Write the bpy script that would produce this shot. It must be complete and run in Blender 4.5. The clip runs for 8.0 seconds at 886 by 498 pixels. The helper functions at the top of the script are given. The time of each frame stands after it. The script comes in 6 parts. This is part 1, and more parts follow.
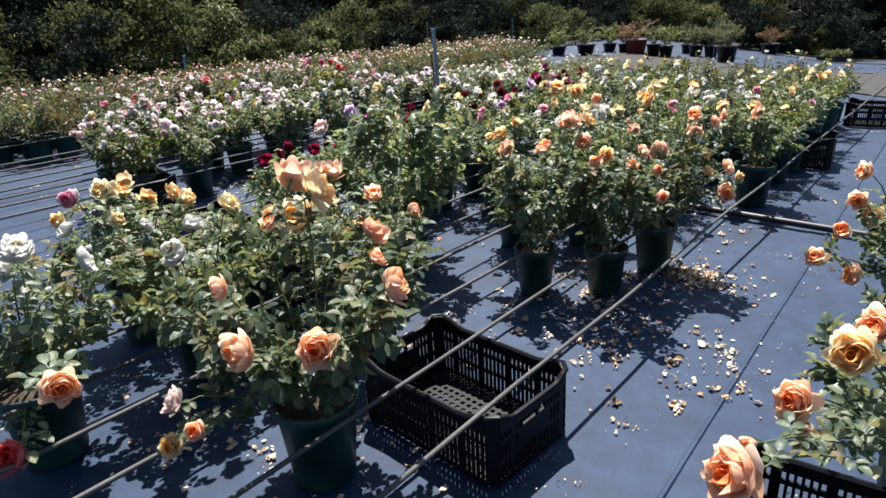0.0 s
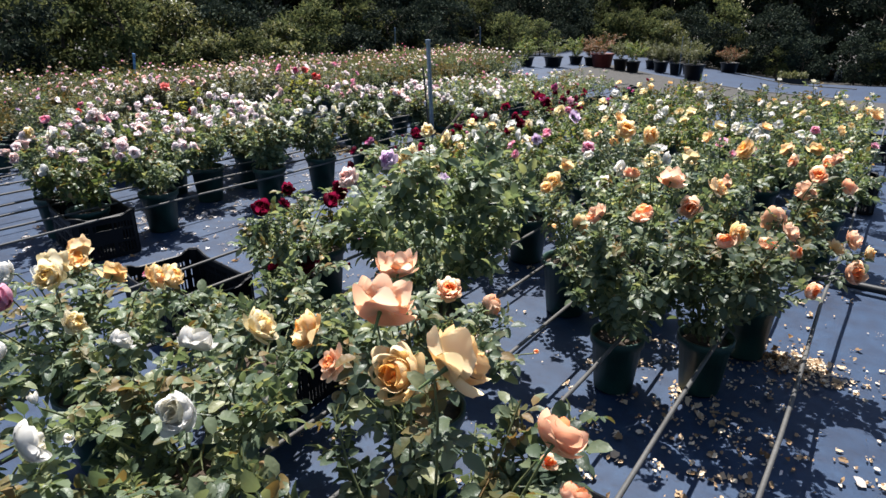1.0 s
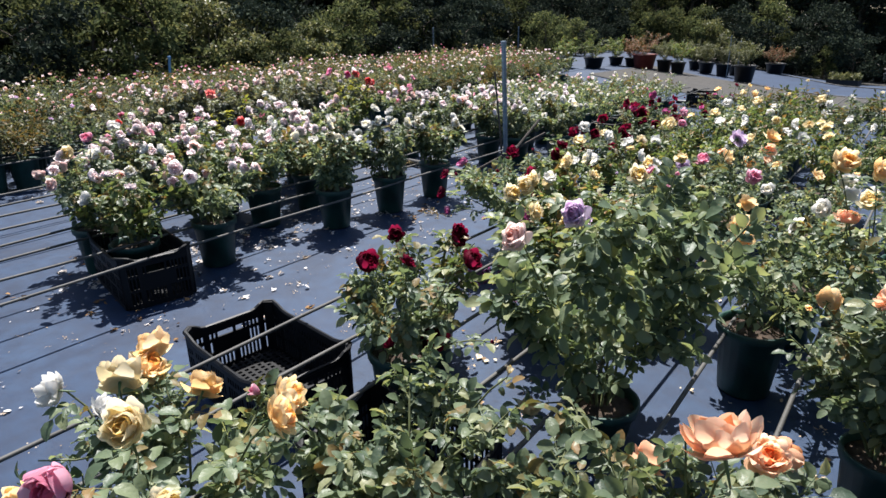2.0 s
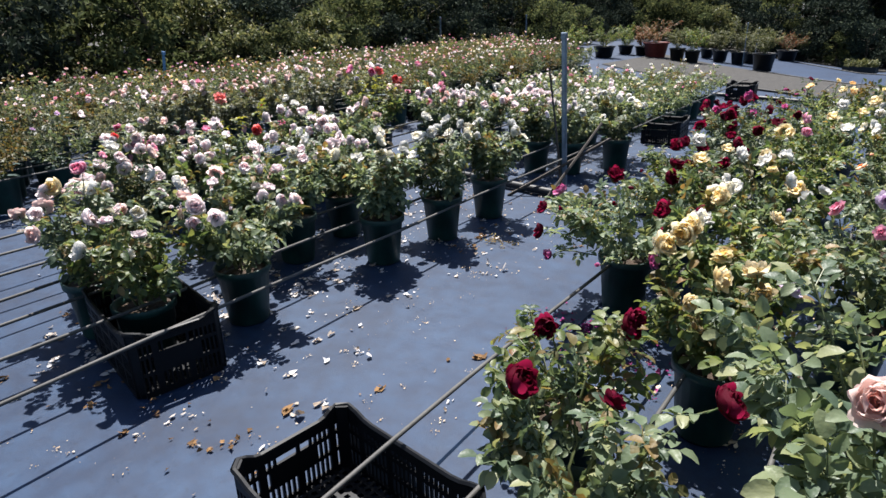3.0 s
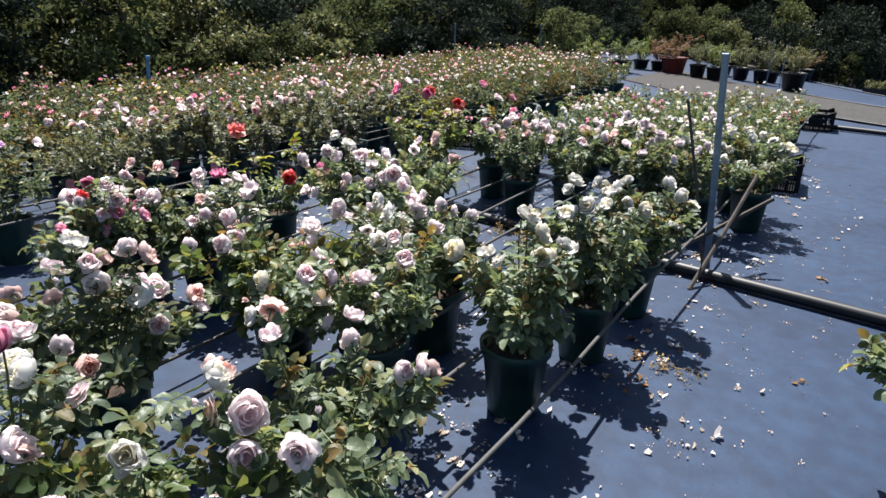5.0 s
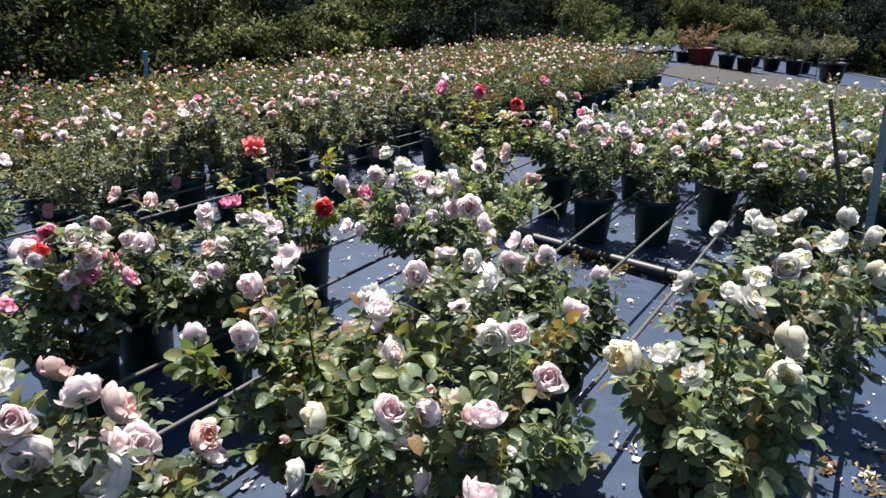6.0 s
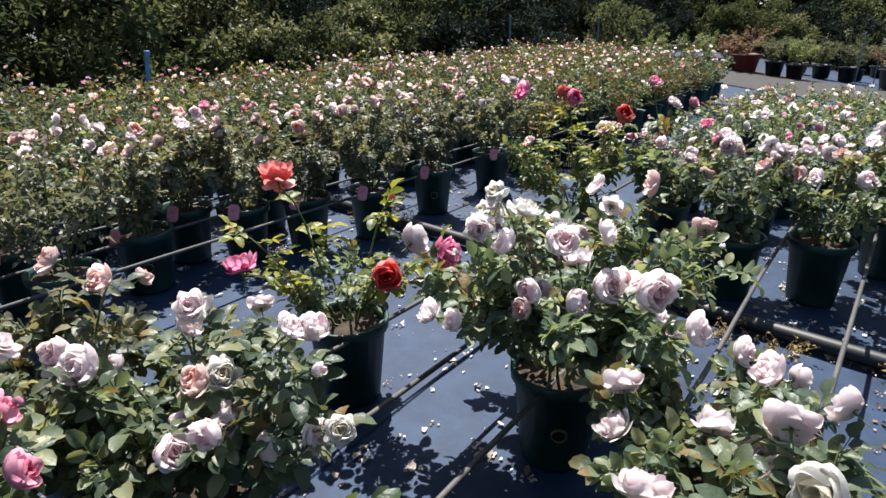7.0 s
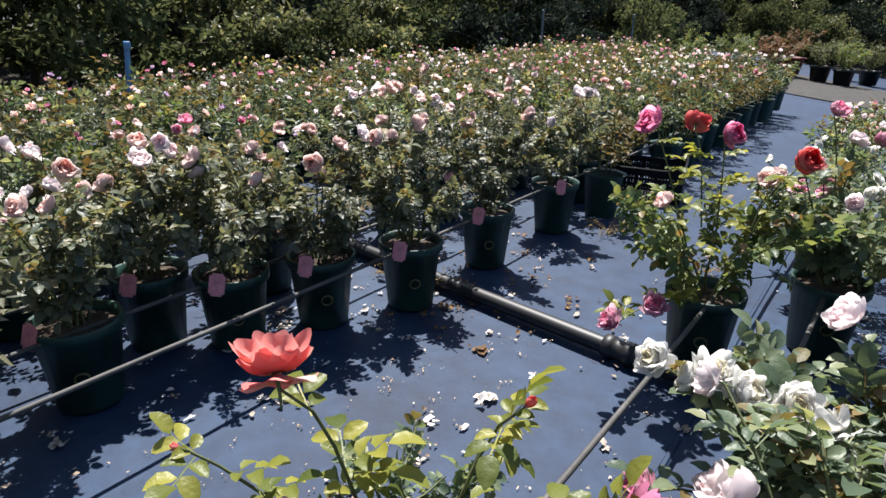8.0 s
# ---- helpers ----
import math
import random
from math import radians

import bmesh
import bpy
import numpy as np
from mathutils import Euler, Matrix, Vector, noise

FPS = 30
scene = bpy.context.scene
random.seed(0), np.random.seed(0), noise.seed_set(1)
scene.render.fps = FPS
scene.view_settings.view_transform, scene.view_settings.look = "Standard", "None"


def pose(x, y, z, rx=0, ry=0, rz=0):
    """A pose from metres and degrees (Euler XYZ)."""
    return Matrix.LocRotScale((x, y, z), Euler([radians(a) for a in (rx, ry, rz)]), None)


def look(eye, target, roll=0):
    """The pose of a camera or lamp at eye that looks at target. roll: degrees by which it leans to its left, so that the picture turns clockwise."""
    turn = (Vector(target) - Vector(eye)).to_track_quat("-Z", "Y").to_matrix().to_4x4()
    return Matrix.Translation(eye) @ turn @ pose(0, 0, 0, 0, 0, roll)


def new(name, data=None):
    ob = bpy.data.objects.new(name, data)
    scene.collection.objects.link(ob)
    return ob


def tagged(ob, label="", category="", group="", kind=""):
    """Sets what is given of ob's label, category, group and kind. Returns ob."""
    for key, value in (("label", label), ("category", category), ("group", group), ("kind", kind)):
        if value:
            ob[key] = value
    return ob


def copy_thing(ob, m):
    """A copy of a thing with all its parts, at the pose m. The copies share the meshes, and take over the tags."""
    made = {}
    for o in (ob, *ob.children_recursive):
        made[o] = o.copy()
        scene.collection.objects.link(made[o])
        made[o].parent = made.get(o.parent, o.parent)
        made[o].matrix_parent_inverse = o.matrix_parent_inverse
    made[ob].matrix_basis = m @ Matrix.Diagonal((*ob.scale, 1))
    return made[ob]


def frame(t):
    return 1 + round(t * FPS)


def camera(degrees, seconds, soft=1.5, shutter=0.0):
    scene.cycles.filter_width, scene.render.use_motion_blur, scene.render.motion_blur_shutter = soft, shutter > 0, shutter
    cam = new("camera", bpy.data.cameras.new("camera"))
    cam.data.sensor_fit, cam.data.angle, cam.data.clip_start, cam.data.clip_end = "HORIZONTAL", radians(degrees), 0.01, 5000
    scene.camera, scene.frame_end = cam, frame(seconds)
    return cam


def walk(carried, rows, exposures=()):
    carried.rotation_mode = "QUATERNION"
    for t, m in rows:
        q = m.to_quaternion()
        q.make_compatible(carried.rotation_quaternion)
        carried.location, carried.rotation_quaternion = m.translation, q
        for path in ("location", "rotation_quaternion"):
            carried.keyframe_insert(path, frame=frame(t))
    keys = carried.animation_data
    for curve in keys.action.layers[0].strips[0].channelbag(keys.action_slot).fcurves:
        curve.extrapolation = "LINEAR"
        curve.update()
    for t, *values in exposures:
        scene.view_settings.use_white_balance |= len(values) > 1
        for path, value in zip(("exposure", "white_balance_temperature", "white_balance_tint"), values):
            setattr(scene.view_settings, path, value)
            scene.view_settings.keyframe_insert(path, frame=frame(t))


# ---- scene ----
# The camera: carried over a nursery's rose beds; the beds run along y.
cam = camera(71.0, 8.0, soft=1.5)
# seconds, eye, yaw, pitch, roll
PATH = [
    (0.0, 0.189, 0.161, 1.601, 39.93, -20.56, -3.15),
    (0.5, -0.349, 0.365, 1.619, 36.87, -20.54, -3.60),
    (1.0, -0.796, 0.552, 1.696, 34.79, -20.44, -0.45),
    (1.5, -1.243, 0.685, 1.758, 35.13, -21.04, -1.40),
    (2.0, -1.775, 0.895, 1.692, 36.55, -20.43, -0.65),
    (2.2, -1.985, 0.985, 1.692, 36.75, -20.85, -0.70),
    (3.3, -3.094, 1.488, 1.711, 34.28, -21.36, -1.54),
    (3.5, -3.256, 1.565, 1.725, 32.76, -20.53, -0.98),
    (4.0, -3.635, 1.780, 1.719, 31.96, -21.33, -0.07),
    (4.5, -4.102, 2.015, 1.678, 34.01, -21.30, 0.65),
    (4.7, -4.273, 2.123, 1.684, 33.57, -20.89, 0.89),
    (5.8, -5.245, 2.806, 1.669, 33.20, -21.36, 0.24),
    (6.0, -5.403, 2.918, 1.605, 33.80, -21.43, 0.00),
    (6.5, -5.843, 3.279, 1.509, 34.78, -21.43, 0.57),
    (7.0, -6.365, 3.679, 1.427, 35.13, -20.59, -0.11),
    (7.5, -6.845, 4.079, 1.407, 35.50, -21.57, 1.24),
    (8.0, -7.312, 4.504, 1.408, 35.60, -21.16, 1.24),
]
walk(cam, [(t, pose(x, y, z, 90 + pitch, 0, yaw) @ pose(0, 0, 0, 0, 0, roll)) for t, x, y, z, yaw, pitch, roll in PATH])

# ---- world, sun, exposure ----
scene.view_settings.exposure = 1.30
world = bpy.data.worlds.new("sky_world")
scene.world = world
world.use_nodes = True
sky = world.node_tree.nodes.new("ShaderNodeTexSky")
sky.sky_type = "NISHITA"
sky.sun_disc = False
SUN_AWAY = Vector((0.32, -0.39, -1.0)).normalized()
sky.sun_elevation = math.asin(-SUN_AWAY.z)
sky.sun_rotation = math.atan2(-SUN_AWAY.x, -SUN_AWAY.y)
world.node_tree.links.new(sky.outputs[0], world.node_tree.nodes["Background"].inputs[0])
world.node_tree.nodes["Background"].inputs[1].default_value = 0.072
sun = new("sun", bpy.data.lights.new("sun", "SUN"))
sun.data.energy, sun.data.angle, sun.data.color = 5.0, radians(0.55), (1.0, 0.965, 0.93)
sun.matrix_world = look((0, 0, 30), Vector((0, 0, 30)) + SUN_AWAY)


# ---- materials ----
def material(name):
    m = bpy.data.materials.new(name)
    m.use_nodes = True
    t = m.node_tree
    return m, t, t.nodes["Principled BSDF"], t.nodes["Material Output"]


def node(t, kind, **values):
    n = t.nodes.new(kind)
    for key, value in values.items():
        n.inputs[key].default_value = value
    return n


def noise_ramp(t, scale, lo, hi, c0, c1, detail=6.0, vector=None):
    """A noise that goes from colour c0 to c1 between lo and hi."""
    n = node(t, "ShaderNodeTexNoise", Scale=scale, Detail=detail)
    if vector:
        t.links.new(vector, n.inputs["Vector"])
    r = t.nodes.new("ShaderNodeValToRGB")
    r.color_ramp.elements[0].position, r.color_ramp.elements[1].position = lo, hi
    r.color_ramp.elements[0].color, r.color_ramp.elements[1].color = (*c0, 1), (*c1, 1)
    t.links.new(n.outputs["Fac"], r.inputs[0])
    return r.outputs[0]


def mix(t, fac, a, b, how="MIX"):
    n = t.nodes.new("ShaderNodeMix")
    n.data_type, n.blend_type = "RGBA", how
    for value, socket in ((fac, n.inputs["Factor"]), (a, n.inputs["A"]), (b, n.inputs["B"])):
        if hasattr(value, "links") or hasattr(value, "is_linked"):
            t.links.new(value, socket)
        elif isinstance(value, tuple):
            socket.default_value = (*value, 1)
        else:
            socket.default_value = value
    return n.outputs["Result"]


def bump(t, bsdf, height, strength, distance):
    b = node(t, "ShaderNodeBump", Strength=strength, Distance=distance)
    t.links.new(height, b.inputs["Height"])
    t.links.new(b.outputs[0], bsdf.inputs["Normal"])


def island_random(t):
    return t.nodes.new("ShaderNodeNewGeometry").outputs["Random Per Island"]


def object_random(t):
    return t.nodes.new("ShaderNodeObjectInfo").outputs["Random"]


def ramp(t, fac, *stops):
    r = t.nodes.new("ShaderNodeValToRGB")
    while len(r.color_ramp.elements) < len(stops):
        r.color_ramp.elements.new(0.5)
    for e, (p, c) in zip(r.color_ramp.elements, stops):
        e.position, e.color = p, (*c, 1)
    t.links.new(fac, r.inputs[0])
    return r.outputs[0]


def plain(name, colour, rough, metal=0.0, var=0.25, scale=8.0, bumps=0.0):
    """A surface with patchy variation at two scales."""
    m, t, b, _ = material(name)
    pos = t.nodes.new("ShaderNodeTexCoord").outputs["Object"]
    dark = tuple(c * (1 - var) for c in colour)
    light = tuple(min(1, c * (1 + var)) for c in colour)
    big = noise_ramp(t, scale, 0.3, 0.7, dark, light, vector=pos)
    fine = noise_ramp(t, scale * 14, 0.35, 0.65, (0.8, 0.8, 0.8), (1.1, 1.1, 1.1), vector=pos)
    t.links.new(mix(t, 1.0, big, fine, "MULTIPLY"), b.inputs["Base Color"])
    b.inputs["Roughness"].default_value, b.inputs["Metallic"].default_value = rough, metal
    if bumps:
        bump(t, b, fine, bumps, 0.003)
    return m


def thin(name, stops, rough, clear, spread=0.0, spec=0.5, crinkle=0.0, glow=(1.0, 1.0, 1.0), by="island"):
    """Leaves and petals: a gloss over a thin sheet that lets light through; each piece takes its own tone."""
    m, t, b, out = material(name)
    if by == "island":
        value = island_random(t)
    else:
        own = t.nodes.new("ShaderNodeAttribute")
        own.attribute_name = by
        value = own.outputs["Fac"]
    tone = ramp(t, value, *stops)
    hue = t.nodes.new("ShaderNodeHueSaturation")
    amount = node(t, "ShaderNodeMapRange")
    amount.inputs["To Min"].default_value, amount.inputs["To Max"].default_value = 1 - spread, 1 + spread
    t.links.new(object_random(t), amount.inputs["Value"])
    t.links.new(amount.outputs[0], hue.inputs["Value"])
    t.links.new(tone, hue.inputs["Color"])
    b.inputs["Roughness"].default_value = rough
    b.inputs["Specular IOR Level"].default_value = spec
    t.links.new(hue.outputs[0], b.inputs["Base Color"])
    trans = node(t, "ShaderNodeBsdfTranslucent")
    if crinkle:
        fine = node(t, "ShaderNodeTexNoise", Scale=85.0, Detail=2.0)
        t.links.new(t.nodes.new("ShaderNodeTexCoord").outputs["Object"], fine.inputs["Vector"])
        bump(t, b, fine.outputs["Fac"], crinkle, 0.004)
    t.links.new(mix(t, 1.0, hue.outputs[0], glow, "MULTIPLY"), trans.inputs["Color"])
    both = node(t, "ShaderNodeMixShader", Fac=clear)
    t.links.new(b.outputs[0], both.inputs[1])
    t.links.new(trans.outputs[0], both.inputs[2])
    t.links.new(both.outputs[0], out.inputs["Surface"])
    return m


def mat_fabric():
    """Woven black-blue ground cover, dusty, with scuffs and a fine weave."""
    m, t, b, _ = material("woven_ground_cover")
    pos = t.nodes.new("ShaderNodeTexCoord").outputs["Object"]
    base = noise_ramp(t, 0.9, 0.3, 0.7, (0.0056, 0.0196, 0.053), (0.0118, 0.0318, 0.074), vector=pos)
    dust = noise_ramp(t, 9.0, 0.36, 0.70, (0.74, 0.75, 0.78), (1.30, 1.26, 1.18), detail=9.0, vector=pos)
    spots = noise_ramp(t, 38.0, 0.3, 0.42, (0.72, 0.72, 0.74), (1, 1, 1), vector=pos)
    specks = noise_ramp(t, 130.0, 0.66, 0.74, (1, 1, 1), (2.3, 2.15, 1.9), detail=3.0, vector=pos)
    stains = noise_ramp(t, 1.7, 0.52, 0.70, (1, 1, 1), (0.64, 0.67, 0.72), detail=9.0, vector=pos)
    colour = mix(t, 1.0, mix(t, 1.0, base, dust, "MULTIPLY"), spots, "MULTIPLY")
    colour = mix(t, 1.0, mix(t, 1.0, colour, specks, "MULTIPLY"), stains, "MULTIPLY")
    t.links.new(colour, b.inputs["Base Color"])
    b.inputs["Roughness"].default_value = 0.62
    b.inputs["Specular IOR Level"].default_value = 0.32
    fine = node(t, "ShaderNodeTexNoise", Scale=420.0, Detail=2.0)
    t.links.new(pos, fine.inputs["Vector"])
    big = node(t, "ShaderNodeTexNoise", Scale=3.0, Detail=5.0)
    t.links.new(pos, big.inputs["Vector"])
    scaled = node(t, "ShaderNodeMath")
    scaled.operation = "MULTIPLY"
    scaled.inputs[1].default_value = 10.0
    t.links.new(big.outputs["Fac"], scaled.inputs[0])
    add = node(t, "ShaderNodeMath")
    t.links.new(fine.outputs["Fac"], add.inputs[0])
    t.links.new(scaled.outputs[0], add.inputs[1])
    bump(t, b, add.outputs[0], 0.5, 0.0022)
    return m


FABRIC = mat_fabric()
EARTH = plain("gravelly_earth", (0.042, 0.038, 0.032), 0.95, var=0.4, scale=1.5, bumps=0.6)
GRAVEL = plain("grey_gravel", (0.034, 0.031, 0.028), 0.95, var=0.5, scale=9.0, bumps=0.9)
POT_GREEN = plain("dark_green_pot_plastic", (0.006, 0.034, 0.027), 0.5, var=0.5, scale=7.0)
POT_BLACK = plain("black_pot_plastic", (0.007, 0.008, 0.010), 0.45, var=0.3, scale=7.0)
TUB_RED = plain("terracotta_plastic", (0.16, 0.03, 0.025), 0.6, var=0.3)
SOIL = plain("potting_mix", (0.045, 0.030, 0.020), 0.98, var=0.6, scale=30.0, bumps=1.0)
CRATE_PLASTIC = plain("black_crate_plastic", (0.003, 0.0035, 0.005), 0.5, var=0.3, scale=14.0)
CRATE_PLASTIC.node_tree.nodes["Principled BSDF"].inputs["Specular IOR Level"].default_value = 0.22
RAIL_GREY = plain("grey_weathered_conduit", (0.062, 0.060, 0.056), 0.7, var=0.35, scale=6.0)
PIPE_BLACK = plain("black_polythene_pipe", (0.010, 0.010, 0.011), 0.5, var=0.4, scale=6.0)
STEEL = plain("galvanised_steel", (0.19, 0.24, 0.30), 0.42, metal=0.6, var=0.2, scale=9.0)
STEEL_BLUE = plain("blue_painted_steel", (0.10, 0.24, 0.46), 0.5, var=0.25, scale=9.0)
TIMBER = plain("weathered_timber", (0.055, 0.045, 0.036), 0.85, var=0.4, scale=12.0, bumps=0.6)
CANE_WOOD = plain("rose_cane_bark", (0.085, 0.10, 0.035), 0.7, var=0.5, scale=22.0)
BARK = plain("tree_bark", (0.09, 0.07, 0.05), 0.95, var=0.45, scale=5.0, bumps=0.9)
MARK = plain("faded_ochre_mark", (0.10, 0.085, 0.03), 0.6, var=0.3, scale=40.0)
CARD_PINK = plain("pink_picture_label", (0.62, 0.22, 0.26), 0.45, var=0.3, scale=26.0)

LEAF = thin("rose_leaf", ((0.0, (0.059, 0.089, 0.059)), (0.4, (0.110, 0.152, 0.093)), (0.8, (0.184, 0.222, 0.129)), (1.0, (0.296, 0.301, 0.159))), 0.42, 0.48, 0.3, 0.34, 0.5, (1.22, 1.15, 0.72))
LEAF_YELLOW = thin("young_yellow_rose_leaf", ((0.0, (0.058, 0.097, 0.042)), (0.5, (0.118, 0.166, 0.061)), (0.9, (0.228, 0.249, 0.085)), (1.0, (0.269, 0.145, 0.066))), 0.42, 0.48, 0.2, 0.34, 0.5, (1.22, 1.15, 0.72))
LEAF_DARK = thin("blue_green_rose_leaf", ((0.0, (0.073, 0.092, 0.068)), (0.5, (0.129, 0.147, 0.098)), (1.0, (0.243, 0.226, 0.136))), 0.42, 0.45, 0.28, 0.34, 0.5, (1.22, 1.15, 0.72))
LEAF_BRONZE = thin("bronze_young_leaf", ((0.0, (0.070, 0.080, 0.034)), (0.5, (0.130, 0.112, 0.044)), (1.0, (0.220, 0.140, 0.056))), 0.5, 0.4, 0.2, 0.3, 0.5, (1.2, 1.1, 0.7))
# Lit and shaded leaf colours of one wood: the second has its shade painted in.
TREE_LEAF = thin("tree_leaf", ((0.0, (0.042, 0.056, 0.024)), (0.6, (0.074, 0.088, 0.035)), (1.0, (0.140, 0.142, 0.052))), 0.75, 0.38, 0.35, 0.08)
TREE_LEAF_SHADED = thin("shaded_tree_leaf", ((0.0, (0.017, 0.025, 0.021)), (0.6, (0.028, 0.039, 0.027)), (1.0, (0.045, 0.058, 0.035))), 0.85, 0.12, 0.3, 0.06)
LEAF_LIME = thin("sunlit_lime_leaf", ((0.0, (0.09, 0.122, 0.030)), (0.5, (0.18, 0.20, 0.040)), (1.0, (0.35, 0.33, 0.06))), 0.42, 0.5, 0.1, 0.34, 0.5, (1.2, 1.12, 0.7))
SHRUB_LEAF = thin("shrub_leaf", ((0.0, (0.064, 0.078, 0.030)), (0.6, (0.128, 0.136, 0.050)), (1.0, (0.221, 0.203, 0.080))), 0.5, 0.4, 0.25, 0.4)
SHRUB_RED = thin("reddish_shrub_leaf", ((0.0, (0.08, 0.09, 0.03)), (0.6, (0.19, 0.10, 0.04)), (1.0, (0.34, 0.11, 0.06))), 0.5, 0.35, 0.2, 0.4)


def petal(name, a, b, c):
    return thin(name, ((0.0, a), (0.5, b), (1.0, c)), 0.6, 0.62, 0.06, 0.15, 0.3, by="petal_tone")


APRICOT = (petal("apricot_outer_petal", (0.90, 0.52, 0.32), (0.91, 0.62, 0.42), (0.92, 0.71, 0.53)), petal("apricot_inner_petal", (0.87, 0.28, 0.10), (0.89, 0.38, 0.15), (0.90, 0.48, 0.23)))
AMBER = (petal("amber_outer_petal", (0.90, 0.62, 0.28), (0.91, 0.70, 0.39), (0.92, 0.77, 0.51)), petal("amber_inner_petal", (0.87, 0.39, 0.08), (0.89, 0.49, 0.14), (0.90, 0.58, 0.23)))
YELLOW = (petal("soft_yellow_outer_petal", (0.809, 0.659, 0.357), (0.819, 0.706, 0.451), (0.828, 0.753, 0.564)), petal("soft_yellow_inner_petal", (0.800, 0.564, 0.188), (0.809, 0.620, 0.263), (0.809, 0.678, 0.338)))
WHITE = (petal("white_outer_petal", (0.76, 0.745, 0.72), (0.79, 0.775, 0.74), (0.81, 0.795, 0.755)), petal("cream_inner_petal", (0.753, 0.697, 0.517), (0.772, 0.725, 0.584), (0.791, 0.753, 0.659)))
CREAM = (petal("cream_outer_petal", (0.74, 0.70, 0.58), (0.77, 0.73, 0.61), (0.79, 0.76, 0.66)), petal("pale_yellow_inner_petal", (0.76, 0.66, 0.38), (0.78, 0.70, 0.46), (0.79, 0.73, 0.54)))
BLUSH = (petal("blush_outer_petal", (0.88, 0.76, 0.765), (0.89, 0.81, 0.81), (0.90, 0.85, 0.84)), petal("blush_inner_petal", (0.87, 0.67, 0.69), (0.88, 0.74, 0.75), (0.89, 0.80, 0.80)))
PALE_PINK = (petal("shell_pink_outer_petal", (0.800, 0.584, 0.545), (0.819, 0.650, 0.603), (0.828, 0.715, 0.668)), petal("shell_pink_inner_petal", (0.772, 0.432, 0.376), (0.791, 0.517, 0.461), (0.809, 0.592, 0.536)))
PINK = (petal("pink_outer_petal", (0.70, 0.30, 0.42), (0.74, 0.38, 0.48), (0.78, 0.50, 0.58)), petal("pink_inner_petal", (0.62, 0.14, 0.25), (0.66, 0.20, 0.31), (0.7, 0.28, 0.38)))
MAGENTA = (petal("magenta_outer_petal", (0.55, 0.10, 0.27), (0.60, 0.15, 0.35), (0.66, 0.28, 0.47)), petal("magenta_inner_petal", (0.42, 0.03, 0.15), (0.50, 0.06, 0.2), (0.55, 0.1, 0.26)))
HOT_PINK = (petal("hot_pink_outer_petal", (0.72, 0.20, 0.36), (0.76, 0.28, 0.44), (0.80, 0.40, 0.54)), petal("hot_pink_inner_petal", (0.62, 0.08, 0.22), (0.68, 0.13, 0.28), (0.72, 0.2, 0.35)))
CORAL = (petal("coral_red_outer_petal", (0.70, 0.10, 0.10), (0.76, 0.17, 0.16), (0.80, 0.32, 0.29)), petal("coral_red_inner_petal", (0.62, 0.04, 0.045), (0.68, 0.075, 0.08), (0.72, 0.13, 0.12)))
CRIMSON = (petal("dark_red_outer_petal", (0.105, 0.003, 0.016), (0.16, 0.005, 0.026), (0.24, 0.010, 0.046)), petal("dark_red_inner_petal", (0.075, 0.002, 0.010), (0.11, 0.004, 0.016), (0.16, 0.007, 0.028)))
CORAL_PINK = (petal("coral_pink_outer_petal", (0.80, 0.20, 0.19), (0.84, 0.31, 0.28), (0.86, 0.48, 0.43)), petal("coral_pink_inner_petal", (0.76, 0.12, 0.12), (0.80, 0.17, 0.16), (0.82, 0.24, 0.22)))
LILAC = (petal("lilac_outer_petal", (0.62, 0.46, 0.62), (0.66, 0.52, 0.68), (0.72, 0.62, 0.74)), petal("lilac_inner_petal", (0.5, 0.3, 0.48), (0.56, 0.36, 0.52), (0.6, 0.4, 0.56)))
DRY_PETAL = thin("dry_fallen_petal", ((0.0, (0.20, 0.12, 0.06)), (0.35, (0.42, 0.29, 0.17)), (0.7, (0.63, 0.49, 0.34)), (1.0, (0.78, 0.66, 0.51))), 0.7, 0.2, 0.1, 0.2)
WHITE_LITTER = thin("fallen_white_petal", ((0.0, (0.24, 0.17, 0.11)), (0.35, (0.48, 0.40, 0.33)), (0.7, (0.66, 0.61, 0.58)), (1.0, (0.80, 0.77, 0.76))), 0.6, 0.25, 0.1, 0.2)
BROWN_LITTER = thin("dry_brown_leaf", ((0.0, (0.07, 0.04, 0.02)), (0.6, (0.16, 0.09, 0.04)), (1.0, (0.30, 0.17, 0.07))), 0.8, 0.15, 0.1, 0.2)
RED_LITTER = thin("fallen_red_petal", ((0.0, (0.06, 0.003, 0.03)), (0.7, (0.16, 0.006, 0.085)), (1.0, (0.30, 0.03, 0.18))), 0.6, 0.2, 0.1, 0.2)
WEED_DRY = thin("dry_straw", ((0.0, (0.16, 0.11, 0.05)), (0.6, (0.30, 0.21, 0.09)), (1.0, (0.36, 0.30, 0.12))), 0.8, 0.25, 0.1, 0.2)
SEPAL = thin("green_sepal", ((0.0, (0.05, 0.10, 0.03)), (1.0, (0.11, 0.16, 0.05))), 0.45, 0.2)


# ---- mesh helpers ----
def part(name, data, materials, parent=None, label=""):
    """Links a bmesh or mesh as ONE object under a thing or a part."""
    if isinstance(data, bmesh.types.BMesh):
        mesh = bpy.data.meshes.new(name)
        data.to_mesh(mesh)
        data.free()
    else:
        mesh = data
    if not mesh.materials:
        for m in materials if isinstance(materials, (tuple, list)) else (materials,):
            mesh.materials.append(m)
    ob = new(name, mesh)
    if parent:
        ob.parent = parent
    if label:
        ob["label"] = label
    return ob


